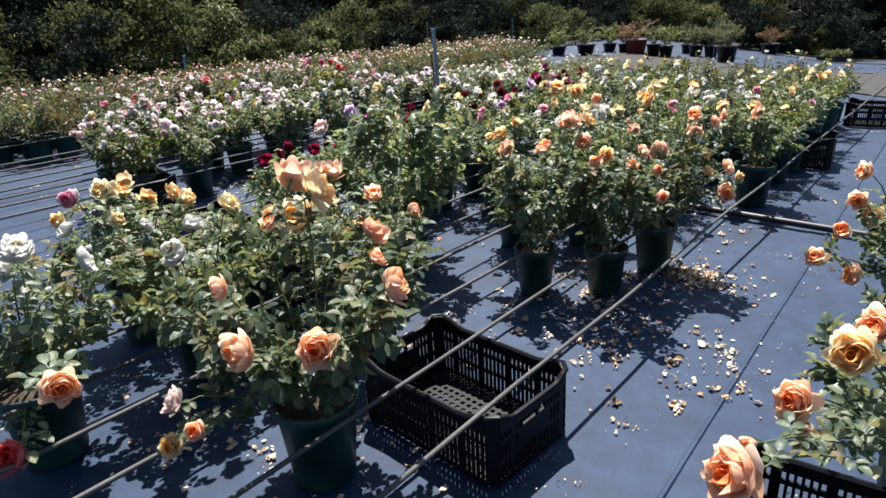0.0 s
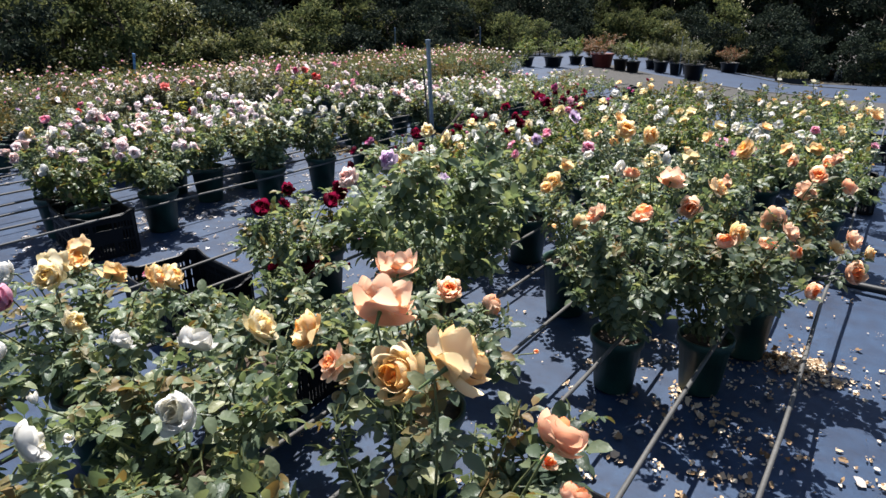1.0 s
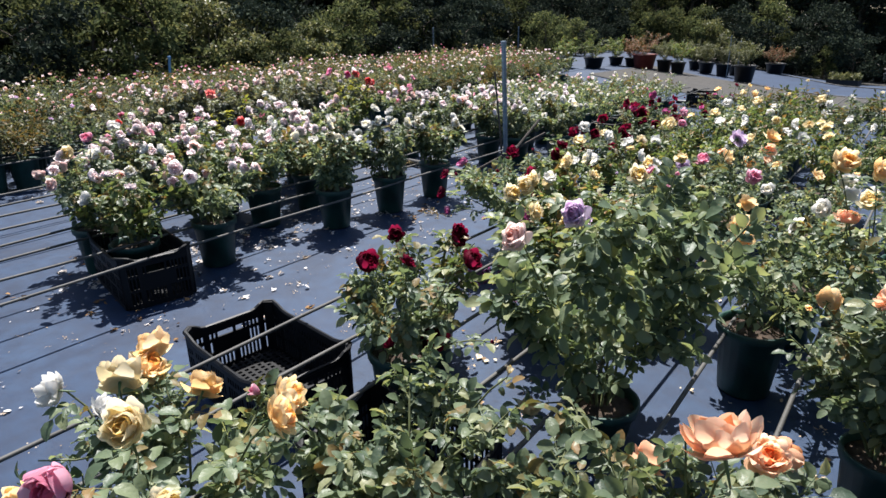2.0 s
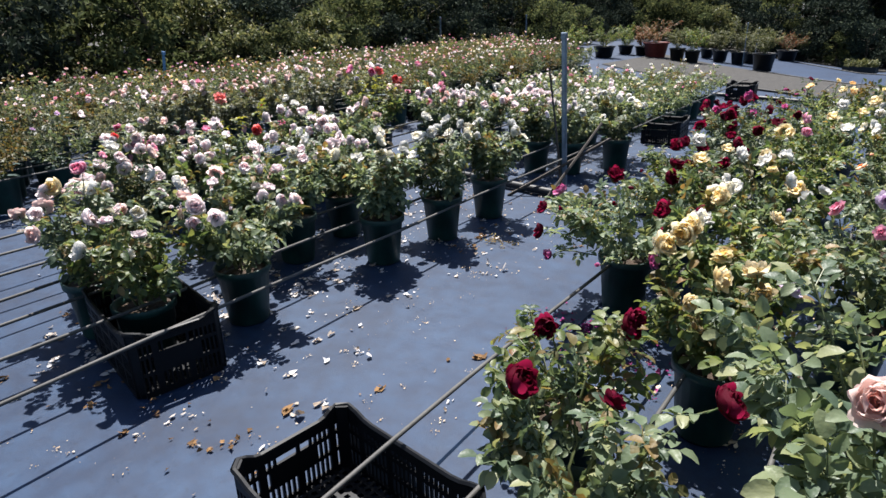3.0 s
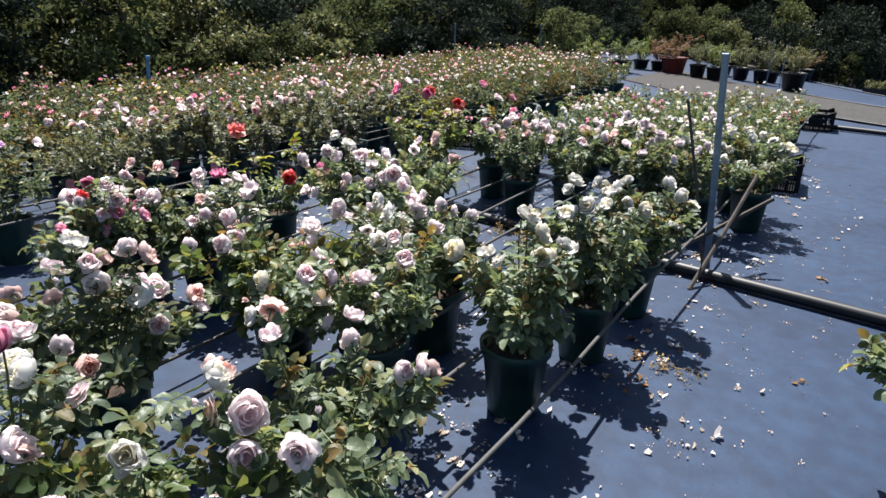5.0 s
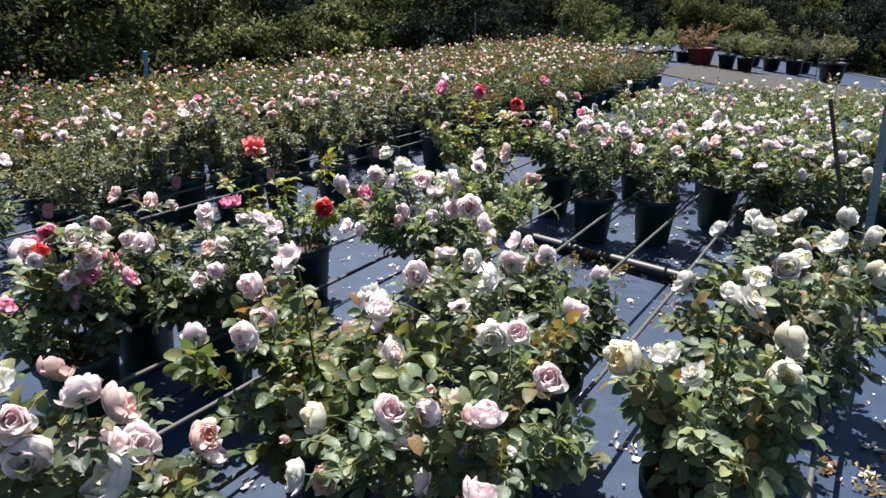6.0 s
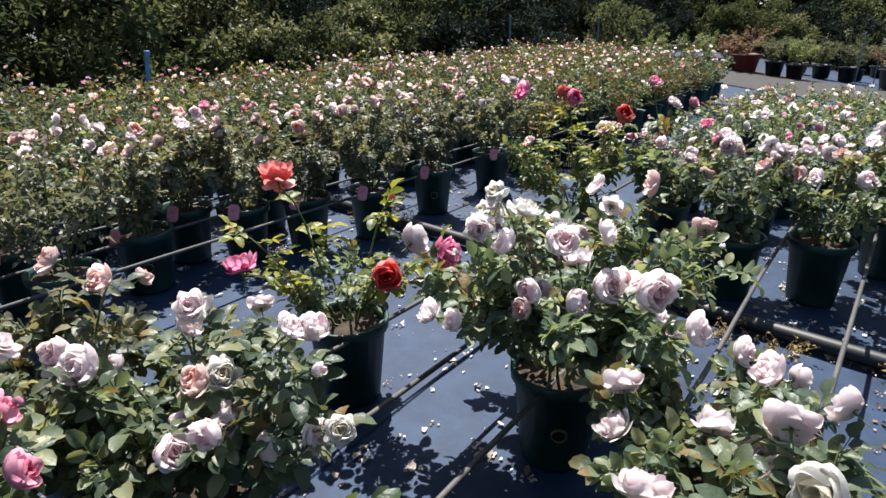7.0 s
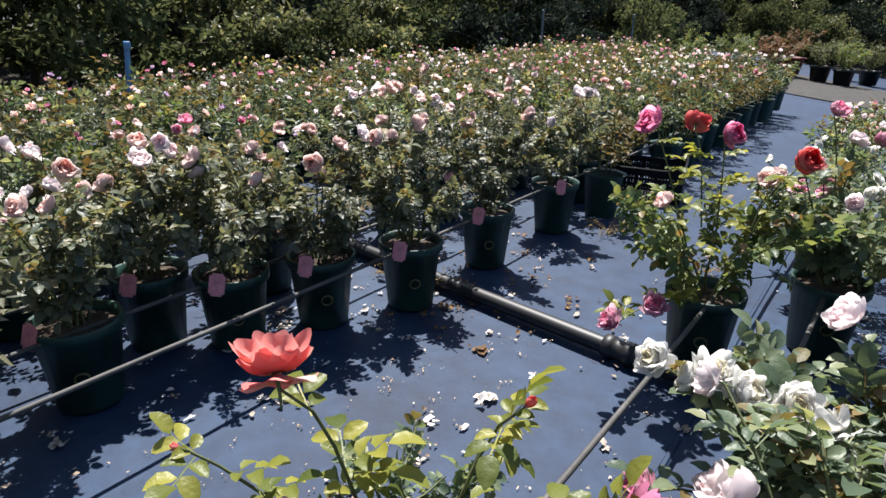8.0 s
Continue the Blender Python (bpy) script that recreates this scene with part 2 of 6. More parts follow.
def array_mesh(name, verts, faces, materials, slots=None, smooth=True, tone=None):
    """A mesh from arrays: verts (n, 3), faces a list of arrays of equal-sided faces (k, sides)."""
    mesh = bpy.data.meshes.new(name)
    loops = np.concatenate([f.ravel() for f in faces]).astype(np.int32)
    sides = np.concatenate([np.full(len(f), f.shape[1]) for f in faces]).astype(np.int32)
    mesh.vertices.add(len(verts))
    mesh.vertices.foreach_set("co", np.asarray(verts, dtype=np.float32).ravel())
    mesh.loops.add(len(loops))
    mesh.loops.foreach_set("vertex_index", loops)
    mesh.polygons.add(len(sides))
    mesh.polygons.foreach_set("loop_start", np.r_[0, np.cumsum(sides)[:-1]].astype(np.int32))
    if slots is not None:
        mesh.polygons.foreach_set("material_index", np.asarray(slots, dtype=np.int32))
    mesh.polygons.foreach_set("use_smooth", np.full(len(sides), smooth))
    for m in materials:
        mesh.materials.append(m)
    if tone is not None:
        mesh.attributes.new("petal_tone", "FLOAT", "POINT").data.foreach_set("value", np.asarray(tone, dtype=np.float32))
    mesh.update(calc_edges=True)
    return mesh


def spread_copies(tv, tf, places, turns, sizes):
    """Copies of a template (verts, faces) at many places: arrays of verts and faces."""
    n, k = len(places), len(tv)
    verts = np.einsum("nij,kj->nki", turns, tv) * np.asarray(sizes).reshape(n, 1, -1) + np.asarray(places)[:, None, :]
    faces = (tf[None] + (np.arange(n) * k)[:, None, None]).reshape(-1, tf.shape[1])
    return verts.reshape(-1, 3), faces


def frames_along(ahead, up):
    """Turns whose y goes along ahead and whose z lies near up."""
    y = ahead / np.maximum(np.linalg.norm(ahead, axis=1, keepdims=True), 1e-9)
    x = np.cross(y, up)
    x /= np.maximum(np.linalg.norm(x, axis=1, keepdims=True), 1e-9)
    return np.stack([x, y, np.cross(x, y)], axis=2)


def tubes(paths, radii, sides=5):
    """Tubes along many paths (each (k, 3)), radii falling from the first to the second number."""
    vs, fs, base = [], [], 0
    ring = np.linspace(0, 2 * np.pi, sides, endpoint=False)
    for path, (r0, r1) in zip(paths, radii):
        path = np.asarray(path, float)
        k = len(path)
        along = np.gradient(path, axis=0)
        up = np.tile([0.31, 0.2, 0.93], (k, 1)) if abs(along[:, 2]).mean() < abs(along[:, :2]).mean() else np.tile([0.9, 0.3, 0.1], (k, 1))
        m = frames_along(along, up)
        r = np.linspace(r0, r1, k)[:, None, None]
        v = path[:, None] + r * (np.cos(ring)[None, :, None] * m[:, None, :, 0] + np.sin(ring)[None, :, None] * m[:, None, :, 2])
        vs.append(v.reshape(-1, 3))
        i, j = np.meshgrid(np.arange(k - 1), np.arange(sides), indexing="ij")
        a, b = i * sides + j, i * sides + (j + 1) % sides
        fs.append(np.stack([a, b, b + sides, a + sides], -1).reshape(-1, 4) + base)
        base += k * sides
    return np.concatenate(vs), np.concatenate(fs)


def box_into(bm, lo, hi):
    """A box between two corners, into a bmesh."""
    made = bmesh.ops.create_cube(bm, size=1.0)["verts"]
    for v in made:
        v.co = Vector([lo[i] + (hi[i] - lo[i]) * (v.co[i] + 0.5) for i in range(3)])
    return made


def lathe(profile, sides=24, close=False):
    """A turned shape from (radius, height) pairs."""
    ring = np.linspace(0, 2 * np.pi, sides, endpoint=False)
    v = np.array([[r * np.cos(a), r * np.sin(a), z] for r, z in profile for a in ring])
    i, j = np.meshgrid(np.arange(len(profile) - 1), np.arange(sides), indexing="ij")
    a, b = i * sides + j, i * sides + (j + 1) % sides
    return v, np.stack([a, b, b + sides, a + sides], -1).reshape(-1, 4)


# ---- the ground ----
def ground_z(x, y):
    """The beds lie level; past them the land falls away gently to the back."""
    return -0.047 * max(0.0, min(y, 46.0) - 14.0) * min(max((x + 13.0) / 7.0, 0.0), 1.3)


def sheet(name, x0, x1, y0, y1, z, m, step=0.0, rough=0.0, thick=0.0):
    bm = bmesh.new()
    nx, ny = (max(1, round((x1 - x0) / step)), max(1, round((y1 - y0) / step))) if step else (1, 1)
    grid = [[bm.verts.new((x0 + (x1 - x0) * i / nx, y0 + (y1 - y0) * j / ny, z)) for j in range(ny + 1)] for i in range(nx + 1)]
    for i in range(nx):
        for j in range(ny):
            bm.faces.new((grid[i][j], grid[i + 1][j], grid[i + 1][j + 1], grid[i][j + 1]))
    for v in bm.verts:
        v.co.z += ground_z(v.co.x, v.co.y)
    if rough:
        for v in bm.verts:
            v.co.z += rough * noise.noise(v.co * 1.7) + rough * 0.5 * noise.noise(v.co * 5.1)
    if thick:
        edge = bmesh.ops.extrude_face_region(bm, geom=bm.faces[:])
        for v in (g for g in edge["geom"] if isinstance(g, bmesh.types.BMVert)):
            v.co.z -= thick
        bmesh.ops.recalc_face_normals(bm, faces=bm.faces[:])
    for f in bm.faces:
        f.smooth = not thick
    return part(name, bm, m)


def land():
    """One sheet to the horizon, finely divided where the land falls."""
    xs = [-1500, -300, -80, -40] + [-30 + k for k in range(0, 52)] + [40, 80, 300, 1500]
    ys = [-1500, -300, -80, -30, 0] + [13 + k for k in range(0, 37)] + [80, 300, 1500]
    v = [(x, y, ground_z(x, y) - 0.035) for x in xs for y in ys]
    k = len(ys)
    f = [(i * k + j, (i + 1) * k + j, (i + 1) * k + j + 1, i * k + j + 1) for i in range(len(xs) - 1) for j in range(k - 1)]
    return part("ground", array_mesh("ground", np.array(v, float), [np.array(f)], [EARTH]), EARTH)


tagged(land(), "bare gravelly earth round the nursery beds", "ground", kind="structure")
# Woven ground cover in overlapping strips along the beds, each 3.66 m wide.
STRIPS = (6.96, 3.3, -0.36, -4.02, -7.68, -11.34, -15.0)
for k, x in enumerate(STRIPS[:-1]):
    tagged(sheet("ground_cover", STRIPS[k + 1] - 0.12, x, -6, 33.0, -0.004 + 0.004 * (k % 2), FABRIC, step=0.16, rough=0.0035),
           "blue-black woven ground cover, dusty, strewn with petals", "ground cover", group="strips of ground cover", kind="structure")


def gravel_path():
    """A bare gravelly strip that crosses behind the beds at a slant."""
    rows = []
    for i in range(41):
        x = -10.5 + 15.5 * i / 40
        rows.append([(x, y, ground_z(x, y) + 0.016 + 0.008 * noise.noise((x * 2.1, y * 2.1, 0.0))) for y in np.linspace(16.6 - 0.85 * (x + 5.5), 23.4 - 0.85 * (x + 6.3), 25)])
    v = np.array(rows).reshape(-1, 3)
    f = [(i * 25 + j, (i + 1) * 25 + j, (i + 1) * 25 + j + 1, i * 25 + j + 1) for i in range(40) for j in range(24)]
    return part("gravel_path", array_mesh("gravel_path", v, [np.array(f)], [GRAVEL]), GRAVEL)


tagged(gravel_path(), "grey gravel strip with thin weeds across the beds", "path", kind="structure")


def stitch_seam(x, y0, y1, dx=0.0):
    """The turned edge of a strip: a low welt along its overlap."""
    bm = bmesh.new()
    n = 60
    rows = []
    for i in range(n + 1):
        y = y0 + (y1 - y0) * i / n
        w = 0.006 * noise.noise((x, y * 1.3, 0.4))
        rows.append([bm.verts.new((x + dx * i / n + w + o, y, h)) for o, h in ((-0.012, -0.002), (-0.006, 0.0075), (0.006, 0.0075), (0.014, -0.002))])
        for v in rows[-1]:
            v.co.z += ground_z(x, y)
    for a, b in zip(rows, rows[1:]):
        for k in range(3):
            bm.faces.new((a[k], a[k + 1], b[k + 1], b[k]))
    return tagged(part("seam", bm, FABRIC), "turned edge of the woven ground cover", "seam", group="ground cover seams", kind="structure")


for x in STRIPS[1:-1]:
    stitch_seam(x, -5, 23)


# ---- pipes, rails and posts ----
def pipe_run(name, a, b, r, m, label, category, group, sag=0.0, n=24, kind="", wobble=0.0, sides=10):
    pts = []
    for i in range(n + 1):
        u = i / n
        p = Vector(a).lerp(Vector(b), u)
        p.z += ground_z(p.x, p.y)
        p.z -= sag * 4 * u * (1 - u)
        p.x += wobble * noise.noise((p.y * 0.6, a[0] * 3.1, 0.2))
        p.z += 0.5 * wobble * noise.noise((p.y * 0.7, a[0] * 2.3, 5.2))
        pts.append(p)
    v, f = tubes([pts], [(r, r)], sides)
    return tagged(part(name, array_mesh(name, v, [f], [m]), m), label, category, group, kind)


RAILS_A = [-0.93, -1.27, -1.64, -1.98, -2.32, -2.66, -3.0, -3.34, -3.68, -4.04]
RAILS_B = [-5.42, -5.78, -6.13, -6.46, -6.82, -7.18, -7.55, -7.92]
RAILS_D = [-9.25, -9.6, -9.95, -10.3, -10.65, -11.0, -11.4, -11.8, -12.2, -12.6, -13.0]
for x in RAILS_A + RAILS_B + RAILS_D:
    pipe_run("support_rail", (x - 0.07, -3.0, 0.318), (x + 0.33, 14.5, 0.318), 0.009, RAIL_GREY, "weathered grey conduit rail strung between the rose pots", "rail", "rails along the beds", wobble=0.03, n=40)

HEADER = "black polythene irrigation header pipe lying across the beds"
pipe_run("header_pipe", (-13.4, 7.48, 0.045), (-3.2, 6.28, 0.045), 0.038, PIPE_BLACK, HEADER, "pipe", "irrigation pipes", wobble=0.05)
pipe_run("header_pipe", (-1.6, 5.2, 0.032), (2.6, 4.85, 0.032), 0.026, PIPE_BLACK, HEADER, "pipe", "irrigation pipes", wobble=0.05)
pipe_run("header_pipe", (-5.6, 14.1, 0.045), (-2.0, 13.4, 0.045), 0.038, PIPE_BLACK, HEADER, "pipe", "irrigation pipes", wobble=0.05)

for a, b in (((-5.5, 16.6), (-1.5, 13.2)), ((-6.6, 23.7), (-1.6, 19.4)), ((-7.2, 32.5), (-1.6, 27.6))):
    pipe_run("drip_pipe", (*a, 0.025), (*b, 0.025), 0.018, PIPE_BLACK, "thin black drip pipe lying across the ground cover", "pipe", "irrigation pipes", wobble=0.03)


def steel_post(x, y, h, m, label, lean=(0, 0), w=0.022):
    thing = new("steel_post")
    thing.location = (x, y, ground_z(x, y))
    bm = bmesh.new()
    box_into(bm, (-w, -w, -0.02), (w, w, h))
    for v in bm.verts:
        if v.co.z > 0.5:
            v.co.x += lean[0]
            v.co.y += lean[1]
    bmesh.ops.bevel(bm, geom=bm.edges[:], offset=0.005, segments=2, affect="EDGES")
    part("upright", bm, m, thing)
    bm = bmesh.new()
    box_into(bm, (-w - 0.004 + lean[0], -w - 0.004 + lean[1], h - 0.05), (w + 0.004 + lean[0], w + 0.004 + lean[1], h + 0.006))
    bmesh.ops.bevel(bm, geom=bm.edges[:], offset=0.004, segments=1, affect="EDGES")
    part("cap", bm, m, thing)
    return tagged(thing, label, "post", "posts of the beds")


def brace_into(thing, name, a, b, w, m):
    v, f = tubes([[a, (Vector(a) + Vector(b)) / 2 + Vector((0.006, 0, 0.004)), b]], [(w, w * 0.9)], 6)
    return part(name, array_mesh(name, v, [f], [m], smooth=False), m, thing)


P1 = steel_post(-5.21, 6.72, 1.45, STEEL, "galvanised steel post with timber braces on the header pipe", (-0.12, 0.08), 0.020)
brace_into(P1, "brace", (-0.42, -0.36, 0.0), (0.30, 0.30, 0.50), 0.016, TIMBER)
brace_into(P1, "brace", (-0.02, -0.42, 0.0), (0.16, 0.42, 0.62), 0.015, TIMBER)
brace_into(P1, "stake", (-0.02, -0.02, 0.0), (-0.36, 0.30, 1.12), 0.012, TIMBER)
for x, y, h, m in ((-13.39, 16.2, 1.42, STEEL), (-13.34, 21.1, 1.36, STEEL), (-12.75, 7.3, 1.1, STEEL_BLUE), (-13.1, 3.3, 1.05, STEEL_BLUE)):
    steel_post(x, y, h, m, "slim blue-painted steel post among the rose pots" if m is STEEL_BLUE else "slim galvanised steel post behind the rose bed", (0.22, 0.0) if m is STEEL_BLUE else (0.0, 0.0), w=0.018)


# ---- harvest crates ----
def pierced(xs, zs, solid, thick, lift=None):
    """A moulded sheet in the xz plane with openings: lines xs and zs, solid(i, j) for each field between them."""
    nx, nz = len(xs), len(zs)
    at = lambda i, j, side: (i * nz + j) * 2 + side
    v = [(x, (side - 0.5) * thick, z + (lift(x, j) if lift else 0.0)) for x in xs for j, z in enumerate(zs) for side in (0, 1)]
    full = [[solid(i, j) for j in range(nz - 1)] for i in range(nx - 1)]
    has = lambda i, j: 0 <= i < nx - 1 and 0 <= j < nz - 1 and full[i][j]
    f = []
    for i in range(nx - 1):
        for j in range(nz - 1):
            if not full[i][j]:
                continue
            f.append((at(i, j, 0), at(i + 1, j, 0), at(i + 1, j + 1, 0), at(i, j + 1, 0)))
            f.append((at(i, j, 1), at(i, j + 1, 1), at(i + 1, j + 1, 1), at(i + 1, j, 1)))
            for (di, dj), (a, b) in (((-1, 0), ((i, j), (i, j + 1))), ((1, 0), ((i + 1, j + 1), (i + 1, j))), ((0, -1), ((i + 1, j), (i, j))), ((0, 1), ((i, j + 1), (i + 1, j + 1)))):
                if not has(i + di, j + dj):
                    f.append((at(*a, 0), at(*b, 0), at(*b, 1), at(*a, 1)))
    return np.array(v, float), np.array(f)


def crate(x, y, turn, lx=0.60, ly=0.46, h=0.29, tilt=0.0):
    """A vented harvest crate: slotted sides, raised corners, grip holes in the ends, a rolled rim, a grid floor."""
    thing = new("harvest_crate")
    thing.matrix_world = pose(x, y, 0.006, 0, 0, turn) @ pose(0, 0, 0, tilt, 0, 0)

    def swell(u, length):
        k = max(0.0, abs(u) / (length / 2) - 0.62) / 0.38
        return 0.032 * k * k * (3 - 2 * k)

    def wall(length, ends):
        n = max(6, round(length / 0.022))
        xs = [-length / 2]
        for i in range(n):
            c = -length / 2 + length * (i + 0.5) / n
            xs += [c - 0.0062, c + 0.0062]
        xs.append(length / 2)
        top = h - 0.034
        zs = [0.0, 0.03, h * 0.33, h * 0.33 + 0.018, h * 0.60, h * 0.60 + 0.018, top - 0.035, top]

        def solid(i, j):
            if i % 2 == 0 or j in (0, 2, 4, 6):
                # the grip hole of an end panel cuts through bars and rails
                return not (ends and j == 5 and abs((xs[i] + xs[i + 1]) / 2) < 0.07)
            return (i // 2) % 7 == 3 or (ends and j == 3 and abs(xs[i]) < 0.1)

        v, f = pierced(xs, zs, solid, 0.011, lambda u, j: swell(u, length) if j == 7 else 0.0)
        return array_mesh("panel", v, [f], [CRATE_PLASTIC], smooth=False)

    for px, py, way, length, ends in ((0, ly / 2, 0, lx - 0.06, False), (0, -ly / 2, 0, lx - 0.06, False), (lx / 2, 0, 90, ly - 0.06, True), (-lx / 2, 0, 90, ly - 0.06, True)):
        p = part("end_panel" if ends else "side_panel", wall(length, ends), CRATE_PLASTIC, thing)
        p.matrix_local = pose(px, py, 0, 0, 0, way)
    # one rolled rim all round, swept up to the corners
    ring = []
    for ax, ay, bx, by in ((-1, -1, 1, -1), (1, -1, 1, 1), (1, 1, -1, 1), (-1, 1, -1, -1)):
        length = (lx if ay == by else ly) - 0.06
        for k in range(16):
            u = -length / 2 + length * k / 15
            along = u / length * 2
            px = (along * (bx - ax) / 2 * (lx / 2 - 0.03)) if ay == by else ax * (lx / 2 + 0.004)
            py = ay * (ly / 2 + 0.004) if ay == by else along * (by - ay) / 2 * (ly / 2 - 0.03)
            ring.append((px, py, h - 0.03 + swell(u, length)))
    ring.append(ring[0])
    v, f = tubes([ring], [(0.011, 0.011)], 6)
    part("rim", array_mesh("rim", v, [f], [CRATE_PLASTIC], smooth=False), CRATE_PLASTIC, thing)
    for sx in (-1, 1):
        for sy in (-1, 1):
            bm = bmesh.new()
            # a chamfered corner post
            a, b = Vector((sx * lx / 2, sy * (ly / 2 - 0.035), 0)), Vector((sx * (lx / 2 - 0.035), sy * ly / 2, 0))
            n = Vector((sx, sy, 0)).normalized() * 0.012
            lower = [bm.verts.new(p) for p in (a, b, b - n, a - n)]
            upper = [bm.verts.new(p + Vector((0, 0, h + 0.006))) for p in (a + n * 0.3, b + n * 0.3, b - n, a - n)]
            bm.faces.new(lower)
            bm.faces.new(upper)
            for i in range(4):
                bm.faces.new((lower[i], lower[(i + 1) % 4], upper[(i + 1) % 4], upper[i]))
            bmesh.ops.recalc_face_normals(bm, faces=bm.faces[:])
            bmesh.ops.bevel(bm, geom=[e for e in bm.edges if abs(e.verts[0].co.z - e.verts[1].co.z) > 0.1], offset=0.004, segments=1, affect="EDGES")
            part("corner_post", bm, CRATE_PLASTIC, thing)
    xs, zs = [-lx / 2 + 0.008], [-ly / 2 + 0.008]
    for lines, size, step in ((xs, lx, 0.034), (zs, ly, 0.036)):
        n = round(size / step)
        for i in range(n):
            c = -size / 2 + size * (i + 0.5) / n
            lines += [c - 0.010, c + 0.010]
        lines.append(size / 2 - 0.008)
    v, f = pierced(xs, zs, lambda i, j: i % 2 == 0 or j % 2 == 0, 0.01)
    part("grid_floor", array_mesh("grid_floor", v[:, [0, 2, 1]] + np.array([0, 0, 0.014]), [f[:, ::-1]], [CRATE_PLASTIC], smooth=False), CRATE_PLASTIC, thing)
    return tagged(thing, "empty black slotted plastic harvest crate on the ground cover", "crate", "harvest crates")


crate(-1.18, 1.87, -5, 0.72, 0.47, 0.29)
crate(0.17, 1.78, 4)
crate(-3.98, 2.47, -8, 0.72, 0.47, 0.29)
tagged(crate(-5.71, 2.81, -12.5, 0.72, 0.43, 0.34), "black slotted plastic harvest crate holding a rose pot")
tagged(crate(-3.0, 2.28, 4), "black slotted plastic harvest crate under the roses")
crate(-5.14, 9.60, 94)
crate(-8.88, 9.52, 12)
crate(-0.98, 7.30, 4)
crate(-0.62, 9.9, 3)
crate(-5.08, 13.95, 94)


# ---- roses ----
def leaflet(length, width, fold, n):
    """One leaflet along y, folded on its midrib: verts and triangles. n: 2 fine, 1 middling, 0 a folded lozenge."""
    if n == 0:
        v = [(0, 0, 0), (-width / 2, length * 0.5, fold), (0, length, -0.1 * length), (width / 2, length * 0.5, fold)]
        return np.array(v), np.array([(0, 2, 1), (0, 3, 2)])
    if n == 1:
        v = [(0, 0, 0), (0, length * 0.52, 0.0), (0, length, -0.16 * length), (-width * 0.5, length * 0.45, fold), (width * 0.5, length * 0.45, fold)]
        return np.array(v), np.array([(0, 1, 3), (3, 1, 2), (0, 4, 1), (4, 2, 1)])
    v = [(0, 0, 0), (0, length * 0.5, 0.0), (0, length, -0.16 * length)]
    v += [(-width * 0.44, length * 0.22, fold * 0.8), (-width * 0.5, length * 0.52, fold), (-width * 0.34, length * 0.83, fold * 0.3 - 0.06 * length)]
    v += [(width * 0.44, length * 0.22, fold * 0.8), (width * 0.5, length * 0.52, fold), (width * 0.34, length * 0.83, fold * 0.3 - 0.06 * length)]
    f = [(0, 1, 3), (3, 1, 4), (1, 5, 4), (1, 2, 5), (0, 6, 1), (6, 7, 1), (1, 7, 8), (1, 8, 2)]
    return np.array(v), np.array(f)


def compound_leaf(size, n, rng):
    """A rose leaf of five leaflets (three where coarse) on a stalk along y."""
    vs, fs, base = [], [], 0
    spec = [(0.0, 0.62, 0, 0.50), (0.1, 0.44, 62, 0.42), (-0.1, 0.44, -62, 0.42), (0.08, 0.2, 70, 0.34), (-0.08, 0.2, -70, 0.34)]
    for x, y, turn, ln in spec[: 5 if n else 3]:
        v, f = leaflet(size * ln, size * ln * 0.64, size * 0.06, n)
        a = radians(-turn + rng.uniform(-14, 14))
        tip = rng.uniform(-0.5, 0.35)
        v = v @ np.array([[1, 0, 0], [0, math.cos(tip), math.sin(tip)], [0, -math.sin(tip), math.cos(tip)]])
        c, s = math.cos(a), math.sin(a)
        v = v @ np.array([[c, s, 0], [-s, c, 0], [0, 0, 1]]) + np.array([x * size * 0.3, y * size, 0.02 * size * rng.uniform(-1, 1)])
        vs.append(v)
        fs.append(f + base)
        base += len(v)
    if n == 2:
        w = size * 0.012
        vs.append(np.array([(-w, 0, 0), (w, 0, 0), (w, size * 0.64, 0), (-w, size * 0.64, 0)]))
        fs.append(np.array([(0, 1, 2), (0, 2, 3)]) + base)
    return np.concatenate(vs), np.concatenate(fs)


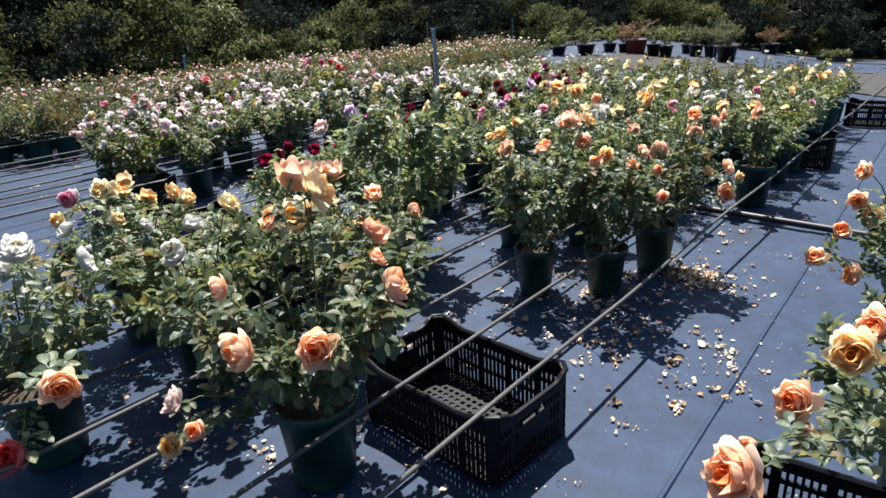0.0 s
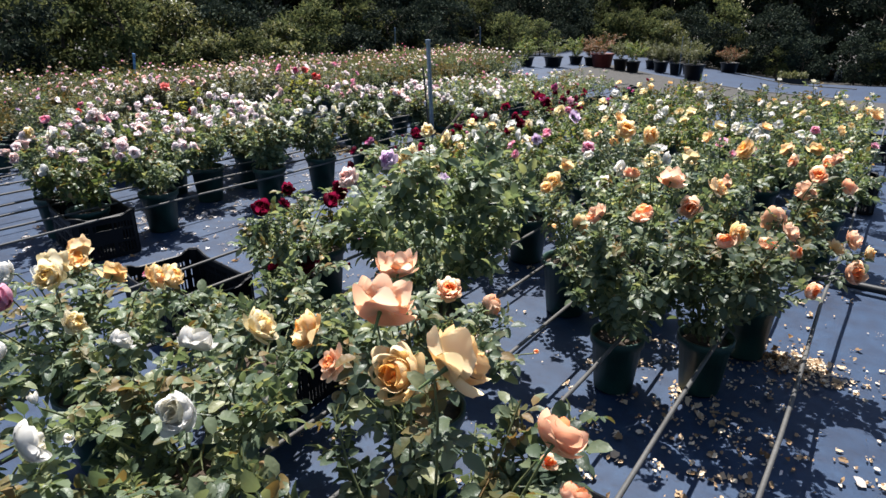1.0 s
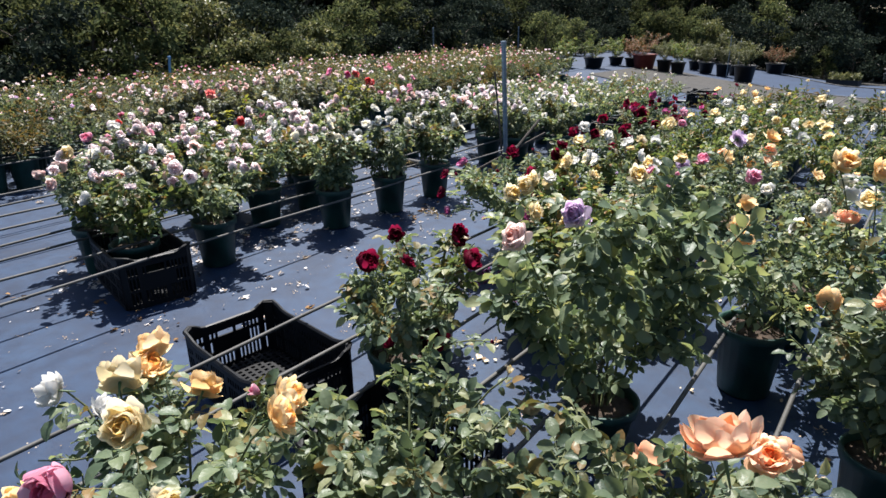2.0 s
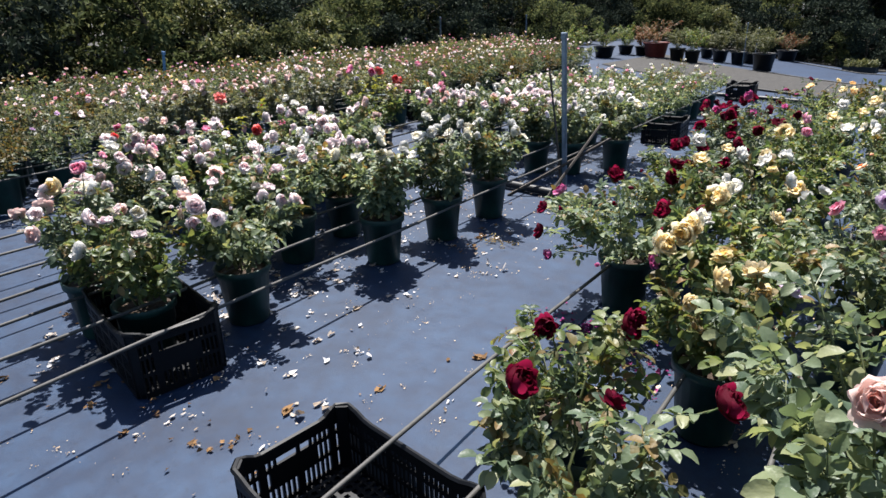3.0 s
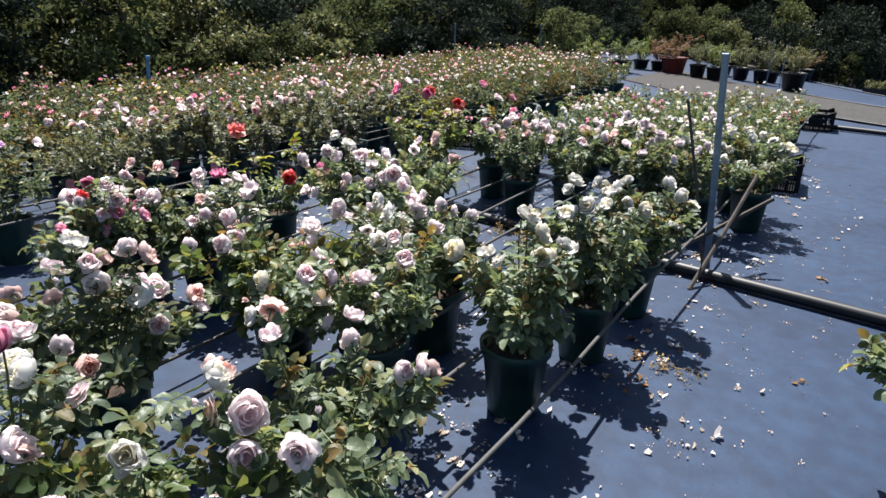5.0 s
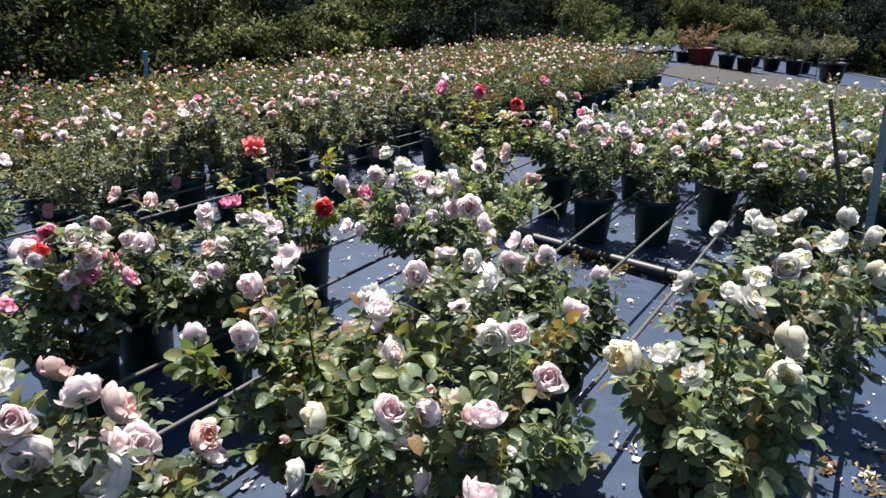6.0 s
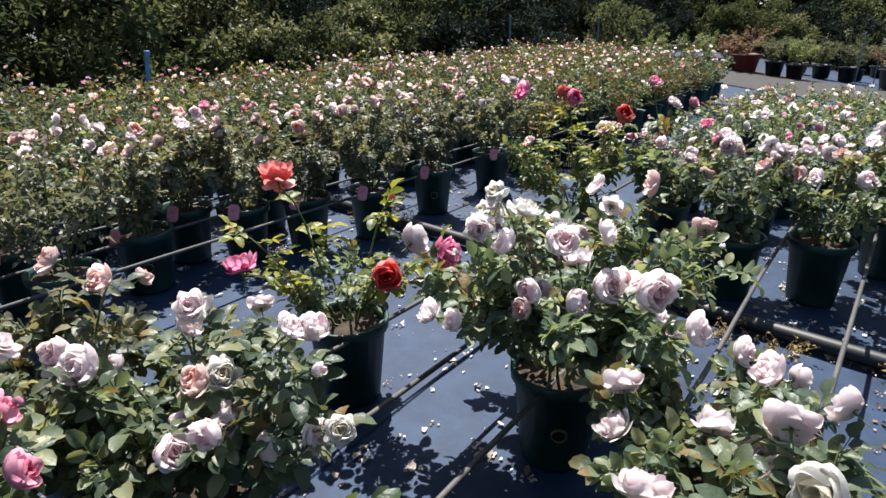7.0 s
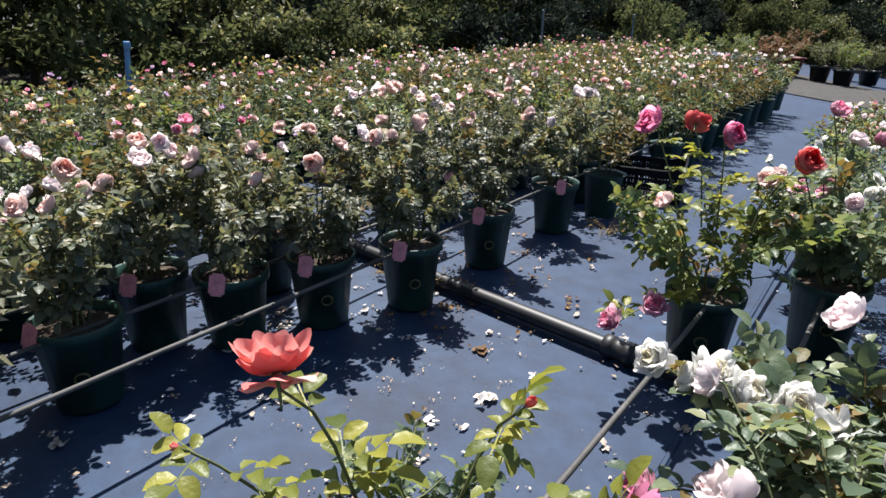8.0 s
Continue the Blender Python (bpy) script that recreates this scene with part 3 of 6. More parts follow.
def rose_arrays(layers, nu, nv, rng, ragged=0.1):
    """A bloom of radius 1 that opens along z. layers: (petals, base radius, length, half-width angle, lean at foot, lean at lip, lift, slot)."""
    # vertex 0 is the heart, which every petal's foot is tied to
    vs, fs, slots, tones, feet, base = [np.zeros((1, 3))], [], [], [np.full(1, 0.5)], [], 1
    for count, r0, length, half, lean0, lean1, lift, slot in layers:
        start = rng.uniform(0, 6.28)
        for k in range(count):
            phi0 = start + 6.283 * k / count + rng.uniform(-0.16, 0.16)
            ln = length * rng.uniform(0.86, 1.12)
            l0, l1 = radians(lean0 + rng.uniform(-6, 6)), radians(lean1 + rng.uniform(-16, 16))
            phase, twist = rng.uniform(0, 6.28), rng.uniform(-0.12, 0.12)
            v = np.linspace(0, 1, nv + 1)
            lean = l0 + (l1 - l0) * v ** 1.15
            dr, dz = np.sin(lean), np.cos(lean)
            rad = r0 + ln * np.r_[0, np.cumsum((dr[1:] + dr[:-1]) / 2)] / nv
            z = lift + ln * np.r_[0, np.cumsum((dz[1:] + dz[:-1]) / 2)] / nv
            width = half * (0.5 + 0.62 * np.sin(np.pi * np.minimum(v * 0.66 + 0.12, 1)))
            u = np.linspace(-1, 1, nu + 1)
            # a rounded lip: the sides of a petal end lower than its middle
            far = v[:, None] * (1 - 0.42 * (1 - np.sqrt(np.maximum(1 - u[None, :] ** 2, 0))))
            rad2, z2 = np.interp(far, v, rad), np.interp(far, v, z)
            ang = phi0 + twist * v[:, None] + width[:, None] * u[None, :] * (r0 + 0.45 * length) / np.maximum(rad2, 0.3 * length)
            ruffle = ragged * ln * v[:, None] ** 2 * np.sin(u[None, :] * 3.1 + phase)
            rr = rad2 + ruffle * 0.6
            zz = z2 + ruffle * 0.5
            vs.append(np.stack([rr * np.cos(ang), rr * np.sin(ang), zz], -1).reshape(-1, 3))
            i, j = np.meshgrid(np.arange(nv), np.arange(nu), indexing="ij")
            a = i * (nu + 1) + j
            f = np.stack([a, a + 1, a + nu + 2, a + nu + 1], -1).reshape(-1, 4)
            fs.append(f + base)
            slots += [slot] * len(f)
            feet += [(0, base + j + 1, base + j) for j in range(nu)]
            tones.append(np.full((nu + 1) * (nv + 1), rng.random()))
            base += (nu + 1) * (nv + 1)
    return np.concatenate(vs), np.concatenate(fs), slots, np.array(feet), np.concatenate(tones)


# (petals, base radius, length, half-width, lean at foot, lean at lip, lift, slot)
LOOSE = ((5, 0.08, 1.20, 0.95, 114, 36, -0.05, 0), (6, 0.07, 1.46, 0.95, 108, -14, 0.0, 0), (6, 0.06, 1.44, 0.95, 100, -34, 0.05, 0), (6, 0.05, 1.24, 1.0, 82, -38, 0.1, 0), (4, 0.04, 0.98, 1.3, 56, -30, 0.14, 1), (3, 0.02, 0.70, 1.4, 28, -22, 0.18, 1))
CUPPED = ((4, 0.06, 1.34, 1.2, 114, 2, -0.02, 0), (5, 0.05, 1.70, 1.25, 112, -42, 0.0, 0), (4, 0.05, 1.54, 1.3, 100, -44, 0.04, 0), (3, 0.04, 1.26, 1.4, 80, -40, 0.08, 1), (3, 0.03, 0.98, 1.3, 50, -30, 0.12, 1))
FLAT = ((6, 0.1, 1.0, 1.2, 96, 80, -0.03, 0), (6, 0.1, 0.95, 1.2, 82, 56, 0.03, 0), (6, 0.08, 0.82, 1.2, 64, 34, 0.08, 0), (6, 0.06, 0.64, 1.3, 44, 14, 0.12, 1), (5, 0.04, 0.46, 1.4, 20, 0, 0.15, 1))
RUFFLED = ((6, 0.08, 1.05, 0.8, 124, 84, -0.12, 0), (7, 0.07, 1.30, 0.78, 106, 4, -0.02, 0), (7, 0.06, 1.36, 0.78, 92, -10, 0.05, 0), (6, 0.05, 1.22, 0.85, 72, -12, 0.1, 0), (6, 0.04, 1.02, 0.9, 48, -10, 0.14, 1), (5, 0.02, 0.80, 1.0, 24, -10, 0.18, 1))
BUD = ((4, 0.08, 1.25, 1.3, 44, -22, 0.0, 0), (4, 0.06, 1.2, 1.4, 24, -18, 0.05, 1))
FAR = ((4, 0.06, 1.6, 1.3, 110, -42, 0.0, 0), (3, 0.05, 1.15, 1.5, 70, -30, 0.1, 1))
SHAPES = {"loose": LOOSE, "cupped": CUPPED, "flat": FLAT, "ruffled": RUFFLED, "bud": BUD}


def petals(shape, n, seed):
    """n: 2 fine, 1 middling, 0 coarse."""
    rng = random.Random(seed)
    if n == 2:
        return rose_arrays(SHAPES[shape], 8, 6, rng, 0.16)
    if n == 1:
        lay = SHAPES[shape]
        return rose_arrays([lay[0], lay[1], lay[3]] if len(lay) > 2 else lay, 4, 3, rng, 0.1)
    return rose_arrays(FAR, 2, 3, rng, 0.05)


BLOOMS = {}


def bloom_mesh(shape, colours, n, k):
    key = (shape, colours[0].name, n, k)
    if key not in BLOOMS:
        v, f, slots, feet, tone = petals(shape, n, len(shape) * 7 + k * 31 + n)
        faces, mats = [f, feet], list(colours)
        slots = list(slots) + [1] * len(feet)
        if n == 2:
            # sepals and a stub of stalk under the petals
            tv, tf = leaflet(0.42, 0.18, -0.03, 0)
            ang = np.linspace(0, 6.283, 5, endpoint=False)
            turns = frames_along(np.stack([np.cos(ang), np.sin(ang), np.full(5, -0.25)], -1), np.tile([0.0, 0, 1], (5, 1)))
            sv, sf = spread_copies(tv, tf, np.zeros((5, 3)), turns, np.ones(5))
            hv, hf = tubes([[(0, 0, 0.1), (0, 0, -0.25), (0, 0, -1.1)]], [(0.10, 0.035)], 5)
            sf = np.where(sf % len(tv) == 0, 0, sf + len(v))
            low = len(v) + len(sv)
            neck = np.array([(0, low + j, low + (j + 1) % 5) for j in range(5)])
            faces = [f, feet, sf, neck, hf + low]
            slots = slots + [2] * (len(sf) + len(neck) + len(hf))
            v = np.concatenate([v, sv, hv])
            tone = np.concatenate([tone, np.full(len(sv) + len(hv), 0.5)])
            mats.append(SEPAL)
        BLOOMS[key] = array_mesh("bloom", v, faces, mats, slots, tone=tone)
    return BLOOMS[key]


def canopy(rng, h, w, foot, n_canes, n_leaves, leaf, n, lanky=0.3):
    """Canes, leaves and the tips where blooms sit: (cane verts, faces), (leaf verts, faces), tips, outward ways."""
    nrng = np.random.default_rng(rng.randrange(1 << 30))
    paths, radii, tips, ways, joints = [], [], [], [], []
    for i in range(n_canes):
        a = 6.283 * (i + rng.uniform(-0.4, 0.4)) / n_canes
        r = w / 2 * math.sqrt(rng.uniform(0.05, 1.0))
        top = foot + (h - foot) * (1 - 0.42 * (r / (w / 2)) ** 2) * rng.uniform(1 - lanky, 1.0)
        p0 = np.array([0.035 * math.cos(a), 0.035 * math.sin(a), foot - 0.03])
        p3 = np.array([r * math.cos(a), r * math.sin(a), top])
        p1 = p0 + np.array([0.18 * r * math.cos(a), 0.18 * r * math.sin(a), (top - foot) * 0.45])
        s = np.linspace(0, 1, 6)[:, None]
        path = (1 - s) ** 2 * p0 + 2 * s * (1 - s) * p1 + s ** 2 * p3
        path[1:-1] += nrng.normal(0, 0.008, (4, 3))
        paths.append(path)
        radii.append((0.0065, 0.0026))
        joints.append(None)
        own = len(paths) - 1
        tips.append(p3)
        ways.append(np.array([math.cos(a) * r / (w / 2), math.sin(a) * r / (w / 2), 1.0]))
        for _ in range(2 if n else 1):
            k = rng.randrange(2, 5)
            b = a + rng.uniform(-1.5, 1.5)
            reach = rng.uniform(0.08, 0.17) * w / 0.6
            q = path[k] + np.array([math.cos(b) * reach, math.sin(b) * reach, rng.uniform(0.03, 0.16)])
            paths.append(np.stack([path[k], (path[k] + q) / 2 + np.array([0, 0, -0.01]), q]))
            radii.append((0.0034, 0.002))
            joints.append((own, k))
            tips.append(q)
            ways.append(np.array([math.cos(b), math.sin(b), 0.7]))
    # leaves sit on canes and twigs, thicker towards their ends
    lengths = np.array([np.linalg.norm(np.diff(p, axis=0), axis=1).sum() for p in paths])
    which = nrng.choice(len(paths), n_leaves, p=lengths / lengths.sum())
    u = nrng.beta(2.0, 1.15, n_leaves) * 0.97
    pos = np.empty((n_leaves, 3))
    for i, (k, s) in enumerate(zip(which, u)):
        p = paths[k]
        x = s * (len(p) - 1)
        j = min(int(x), len(p) - 2)
        pos[i] = p[j] + (p[j + 1] - p[j]) * (x - j)
    keep = pos[:, 2] > foot + 0.05
    pos = pos[keep]
    m = len(pos)
    out = pos * np.array([1, 1, 0])
    out /= np.maximum(np.linalg.norm(out, axis=1, keepdims=True), 0.04)
    way = out * 0.75 + nrng.normal(0, 0.62, (m, 3)) + np.array([0, 0, 0.08])
    up = nrng.normal(0, 0.42, (m, 3)) + np.array([0, 0, 1.0]) + out * 0.35
    turns = frames_along(way, up)
    sizes = leaf * nrng.uniform(0.65, 1.2, m)
    vs, fs, base = [], [], 0
    for k in range(4):
        tv, tf = compound_leaf(1.0, n, rng)
        sel = np.arange(m) % 4 == k
        v, f = spread_copies(tv, tf, pos[sel], turns[sel], sizes[sel])
        vs.append(v)
        fs.append(f + base)
        base += len(v)
    # canes meet in a root crown under the soil, twigs in their cane
    sides = 5 if n == 2 else 3
    first = np.r_[0, np.cumsum([len(p) * sides for p in paths])]
    cv, cf = tubes(paths, radii, sides)
    tie = [(len(cv) if joint is None else first[joint[0]] + joint[1] * sides, first[i] + j, first[i] + (j + 1) % sides) for i, joint in enumerate(joints) for j in range(sides)]
    cane = np.concatenate([cv, [[0.0, 0.0, foot - 0.06]]]), cf, np.array(tie)
    return cane, (np.concatenate(vs), np.concatenate(fs)), tips, ways


POT_H, POT_R = 0.345, 0.152
POT_MESH = {}


def pot_mesh(m, sides, h=POT_H, r=POT_R):
    key = (m.name, sides, h, r)
    if key not in POT_MESH:
        prof = [(0.0, 0.004), (r * 0.74, 0.004), (r * 0.76, 0.012), (r * 0.95, h - 0.045), (r * 1.04, h - 0.042), (r * 1.06, h - 0.004), (r * 1.03, h), (r * 0.95, h - 0.004), (r * 0.92, h - 0.05)]
        v, f = lathe(prof if sides > 10 else [prof[1], prof[3], prof[5], prof[8]], sides)
        POT_MESH[key] = array_mesh("pot", v, [f], [m])
    return POT_MESH[key]


def soil_mesh(h, r):
    key = ("soil", h, r)
    if key not in POT_MESH:
        rng = random.Random(4)
        prof = [(r * 0.93, h - 0.04), (r * 0.6, h - 0.03), (r * 0.25, h - 0.022), (0.001, h - 0.02)]
        v, f = lathe(prof, 14)
        v[:, 2] += np.array([rng.uniform(-0.006, 0.006) for _ in v])
        POT_MESH[key] = array_mesh("soil", v, [f], [SOIL])
    return POT_MESH[key]


def label_mesh(m):
    key = ("label", m.name)
    if key not in POT_MESH:
        bm = bmesh.new()
        box_into(bm, (-0.032, -0.001, 0.0), (0.032, 0.001, 0.095))
        bmesh.ops.bevel(bm, geom=[e for e in bm.edges if abs(e.verts[0].co.y - e.verts[1].co.y) > 0.001], offset=0.01, segments=2, affect="EDGES")
        mesh = bpy.data.meshes.new("label")
        bm.to_mesh(mesh)
        bm.free()
        mesh.materials.append(m)
        POT_MESH[key] = mesh
    return POT_MESH[key]


def ring_mesh():
    """A faint moulded ring, a maker's mark, bent to a pot's wall."""
    if "ring" not in POT_MESH:
        n = 20
        v, f = [], []
        for i in range(n):
            a = 6.2832 * i / n
            for r in (0.021, 0.027):
                x, z = r * math.cos(a), r * math.sin(a)
                v += [(x, -math.sqrt((POT_R * 0.9) ** 2 - x * x) - d + (POT_R * 0.19) * z / POT_H * -1, z) for d in (0.004, -0.006)]
        for i in range(n):
            a, b = 4 * i, 4 * ((i + 1) % n)
            f += [(a, a + 2, b + 2, b), (a + 2, a + 3, b + 3, b + 2), (a, b, b + 1, a + 1), (a + 1, b + 1, b + 3, a + 3)]
        POT_MESH["ring"] = array_mesh("emblem", np.array(v), [np.array(f)], [MARK])
    return POT_MESH["ring"]


KINDS = {
    # name: leaf material, main bloom, second bloom, share of the second, shape, size, blooms, words
    "apricot": (LEAF, APRICOT, AMBER, 0.3, "loose", 0.046, 5, "with peach and orange blooms"),
    "amber": (LEAF, AMBER, YELLOW, 0.3, "loose", 0.044, 3, "with amber yellow blooms"),
    "yellow": (LEAF_YELLOW, YELLOW, WHITE, 0.3, "loose", 0.038, 3, "with yellow and cream blooms"),
    "white": (LEAF, WHITE, CREAM, 0.2, "cupped", 0.040, 7, "with white and cream blooms"),
    "blush": (LEAF, BLUSH, PALE_PINK, 0.22, "cupped", 0.040, 8, "heavy with blush white blooms"),
    "shell": (LEAF_DARK, PALE_PINK, BLUSH, 0.45, "cupped", 0.036, 5, "with shell pink blooms"),
    "pink": (LEAF, PINK, BLUSH, 0.4, "cupped", 0.040, 7, "with pink and blush blooms"),
    "coral": (LEAF, CORAL, MAGENTA, 0.35, "loose", 0.046, 6, "with few coral red blooms"),
    "crimson": (LEAF, CRIMSON, MAGENTA, 0.15, "cupped", 0.043, 8, "with dark velvety red blooms"),
    "lilac": (LEAF, LILAC, PINK, 0.4, "flat", 0.038, 4, "with lilac pink blooms"),
    "green": (LEAF_YELLOW, YELLOW, PINK, 0.3, "loose", 0.034, 5, "with yellow-green young leaves"),
    "bronze": (LEAF_BRONZE, PALE_PINK, PINK, 0.4, "cupped", 0.034, 4, "with bronze leaves, pink blooms"),
}
BUSHES = {}


def young_slots(v, f, h, rng, share=0.10):
    """Slot 1 for part of the top leaves of a bush: the bronze young growth."""
    z = v[f].mean(axis=1)[:, 2]
    patch = np.sin(v[f[:, 0]] @ np.array([37.0, 29.0, 23.0]) * 0.6 + rng.uniform(0, 6)) * 0.5 + 0.5
    return (patch < share * np.clip((z - h * 0.66) / (h * 0.3), 0, 1)).astype(np.int32)


def make_bush(kind, x, y, turn, h, w, n, seed, blooms=(), leaves=None, foot=POT_H, girth=POT_R, pot=POT_GREEN, tag=None, leafsize=None, count=None, sway=None, sprig=None, tone=None, mark=None):
    """A rose in its pot. n: 2 fine, 1 middling. blooms: extra ones at world places (x, y, z, size, colours, shape)."""
    rng = random.Random(seed)
    leaf_m, main, second, share, shape, size, many, words = KINDS[kind]
    leaf_m = tone or leaf_m
    thing = new("potted_rose")
    thing.matrix_world = pose(x, y, 0.002, 0, 0, turn)
    vessel = part("pot", pot_mesh(pot, 22, foot, girth), pot, thing)
    part("soil", soil_mesh(foot, girth), SOIL, vessel)
    n_leaves = int((leaves or 330) * 0.95) if n == 2 else 180
    cane, leaf, tips, ways = canopy(rng, h - 0.03, w, foot, 9 if n == 2 else 7, n_leaves, leafsize or (0.100 if n == 2 else 0.108), n, (0.15 if n == 2 else 0.22) if sway is None else sway)
    part("woody_stem", array_mesh("woody_stem", cane[0], [cane[1], cane[2]], [CANE_WOOD]), CANE_WOOD, thing)
    back = thing.matrix_world.inverted()
    stems, long_leaves = [], [leaf]
    for bx, by, bz, s, colours, sh in blooms:
        p = back @ Vector((bx, by, bz))
        way = Vector((p.x, p.y, 0.0)) * 1.4 + Vector((rng.uniform(-0.6, 0.6), rng.uniform(-0.6, 0.6), rng.uniform(0.1, 0.7)))
        top = p - way.normalized() * s
        low = Vector((p.x * 0.4, p.y * 0.4, foot + (p.z - foot) * 0.35))
        bow = (low + top) / 2 + Vector((rng.uniform(-0.03, 0.03), rng.uniform(-0.03, 0.03), 0.05))
        stems.append((p, way, low, bow, top))
        k = 7
        u = np.array([rng.uniform(0.1, 0.93) for _ in range(k)])[:, None]
        pos = (1 - u) ** 2 * np.array(low) + 2 * u * (1 - u) * np.array(bow) + u ** 2 * np.array(top)
        ways_out = np.array([[rng.uniform(-1, 1), rng.uniform(-1, 1), rng.uniform(-0.2, 0.5)] for _ in range(k)])
        tv, tf = compound_leaf(1.0, 2, rng)
        v, f = spread_copies(tv, tf, pos, frames_along(ways_out, np.tile([0.1, 0.05, 1.0], (k, 1))), [(0.115 if sprig else 0.1) * rng.uniform(0.7, 1.25) for _ in range(k)])
        long_leaves.append((v, f))
    if sprig:
        base, lv, lf = 0, [], []
        for v, f in long_leaves[1:]:
            lv.append(v)
            lf.append(f + base)
            base += len(v)
        part("young_leaves", array_mesh("young_leaves", np.concatenate(lv), [np.concatenate(lf)], [sprig]), sprig, thing, "sparse yellow-green young leaves on long stems")
        long_leaves = [leaf]
    base, lv, lf = 0, [], []
    for v, f in long_leaves:
        lv.append(v)
        lf.append(f + base)
        base += len(v)
    lv, lf = np.concatenate(lv), np.concatenate(lf)
    part("foliage", array_mesh("foliage", lv, [lf], [leaf_m, LEAF_BRONZE], young_slots(lv, lf, h, rng), smooth=True), leaf_m, thing)
    if mark is not None:
        e = part("emblem", ring_mesh(), MARK, vessel, "faded ochre ring mark")
        e.matrix_local = pose(0, 0, foot * 0.47, 0, 0, mark - turn)
    if tag:
        t = part("plant_label", label_mesh(tag), tag, vessel, "small picture label hung on the pot's rim")
        t.matrix_local = pose(0, 0, foot - 0.05, 0, 0, -turn + 40 + rng.uniform(-25, 25)) @ pose(-0.03, -POT_R * 1.13, 0, -14, 8, 0)
    order = list(range(len(tips)))
    order.sort(key=lambda i: -tips[i][2] + rng.uniform(0, 0.16))
    many = many if count is None else count
    for i in order[:many]:
        colours = second if rng.random() < share else main
        sh = "bud" if rng.random() < 0.14 else (shape if rng.random() < 0.9 else "flat")
        k = rng.randrange(3)
        b = part("bloom", bloom_mesh(sh, colours, n, k), colours, thing)
        s = size * rng.uniform(0.75, 1.2) * (0.5 if sh == "bud" else 1.0)
        way = Vector(ways[i]) * 0.6 + Vector((rng.uniform(-0.9, 0.9), rng.uniform(-0.9, 0.9), rng.uniform(-0.5, 0.5)))
        tip = Vector(tips[i]) + Vector(ways[i]).normalized() * rng.uniform(0.03, 0.075) + Vector((0, 0, 0.015))
        b.matrix_local = Matrix.Translation(tip) @ way.to_track_quat("Z", "Y").to_matrix().to_4x4() @ Matrix.Diagonal((s, s, s * rng.uniform(0.8, 1.05), 1))
    for (bx, by, bz, s, colours, sh), (p, way, low, bow, top) in zip(blooms, stems):
        b = part("bloom", bloom_mesh(sh, colours, 2, rng.randrange(3)), colours, thing)
        b.matrix_local = Matrix.Translation(p - way.normalized() * (s * 0.5)) @ way.to_track_quat("Z", "Y").to_matrix().to_4x4() @ Matrix.Diagonal((s, s, s * 0.95, 1))
        v, f = tubes([[low, (low + bow * 2 + top) / 4, (bow + top) / 2, top]], [(0.0038, 0.0024)], 5)
        part("stem", array_mesh("stem", v, [f], [CANE_WOOD]), CANE_WOOD, thing)
    return tagged(thing, "potted rose bush " + words + " in dark green pot", "rose bush", "roses in the beds")


def bush(kind, x, y, n=1, tall=1.0, rng=random):
    """A repeat of one of a few bushes of a kind, turned and scaled a little."""
    k = rng.randrange(3)
    key = (kind, n, k)
    hh, ww = 0.86 + 0.05 * k, 0.56 + 0.05 * ((k * 2) % 3)
    turn = rng.uniform(0, 360)
    if key not in BUSHES:
        BUSHES[key] = make_bush(kind, x, y, turn, hh, ww, n, 100 + 17 * k + n + 7 * sum(map(ord, kind)), tag=CARD_PINK if k == 1 and kind in ("shell", "blush", "pink") else None)
        BUSHES[key].scale = (tall, tall, tall)
        return BUSHES[key]
    m = pose(x, y, 0.002, 0, 0, turn)
    s = rng.uniform(0.92, 1.1) * tall
    ob = copy_thing(BUSHES[key], m)
    ob.scale = (s, s, s * rng.uniform(0.94, 1.06))
    return ob


# ---- the beds ----
plan = random.Random(11)
TAKEN = []


def place(kind, x, y, h=0.86, w=0.6, n=2, seed=1, **more):
    TAKEN.append((x, y))
    return make_bush(kind, x, y, more.pop("turn", plan.uniform(0, 360)), h, w, n, seed, **more)


def free(x, y, gap=0.46):
    return all((x - a) ** 2 + (y - b) ** 2 > gap * gap for a, b in TAKEN)


# Bare patches and the walk's own aisle stay free of pots.
SKIP_A = ((-2.5, -0.5, 0.0, 3.3), (-4.4, -2.4, 0.0, 4.6), (-2.2, -0.6, 2.6, 2.95))
SKIP_B = ((-6.65, -5.0, 4.7, 6.98), (-8.4, -7.2, 5.6, 6.9), (-8.4, -5.0, 0.0, 3.1), (-8.4, -6.3, 3.0, 5.75), (-5.35, -4.0, 3.0, 20.0))
SKIP_D = ((-9.25, -8.0, 0.0, 20.0),)

place("apricot", -1.42, 1.32, 1.04, 1.00, seed=21, count=2, leaves=800, blooms=((-1.35, 1.41, 1.10, 0.066, AMBER, "loose"), (-1.65, 1.54, 1.09, 0.066, APRICOT, "loose"), (-1.54, 1.44, 0.98, 0.060, AMBER, "loose"), (-1.20, 1.48, 0.88, 0.030, APRICOT, "bud"), (-0.90, 1.26, 0.93, 0.052, APRICOT, "cupped"), (-1.17, 0.91, 0.80, 0.052, APRICOT, "loose"), (-1.04, 1.07, 0.77, 0.052, APRICOT, "loose"), (-1.75, 1.15, 0.62, 0.040, APRICOT, "loose"), (-1.10, 1.39, 0.92, 0.030, APRICOT, "cupped"), (-1.16, 1.45, 0.98, 0.045, APRICOT, "cupped"), (-1.46, 0.89, 0.44, 0.032, APRICOT, "cupped"), (-1.55, 0.84, 0.37, 0.036, AMBER, "loose"), (-1.58, 0.89, 0.50, 0.040, PALE_PINK, "loose"),))
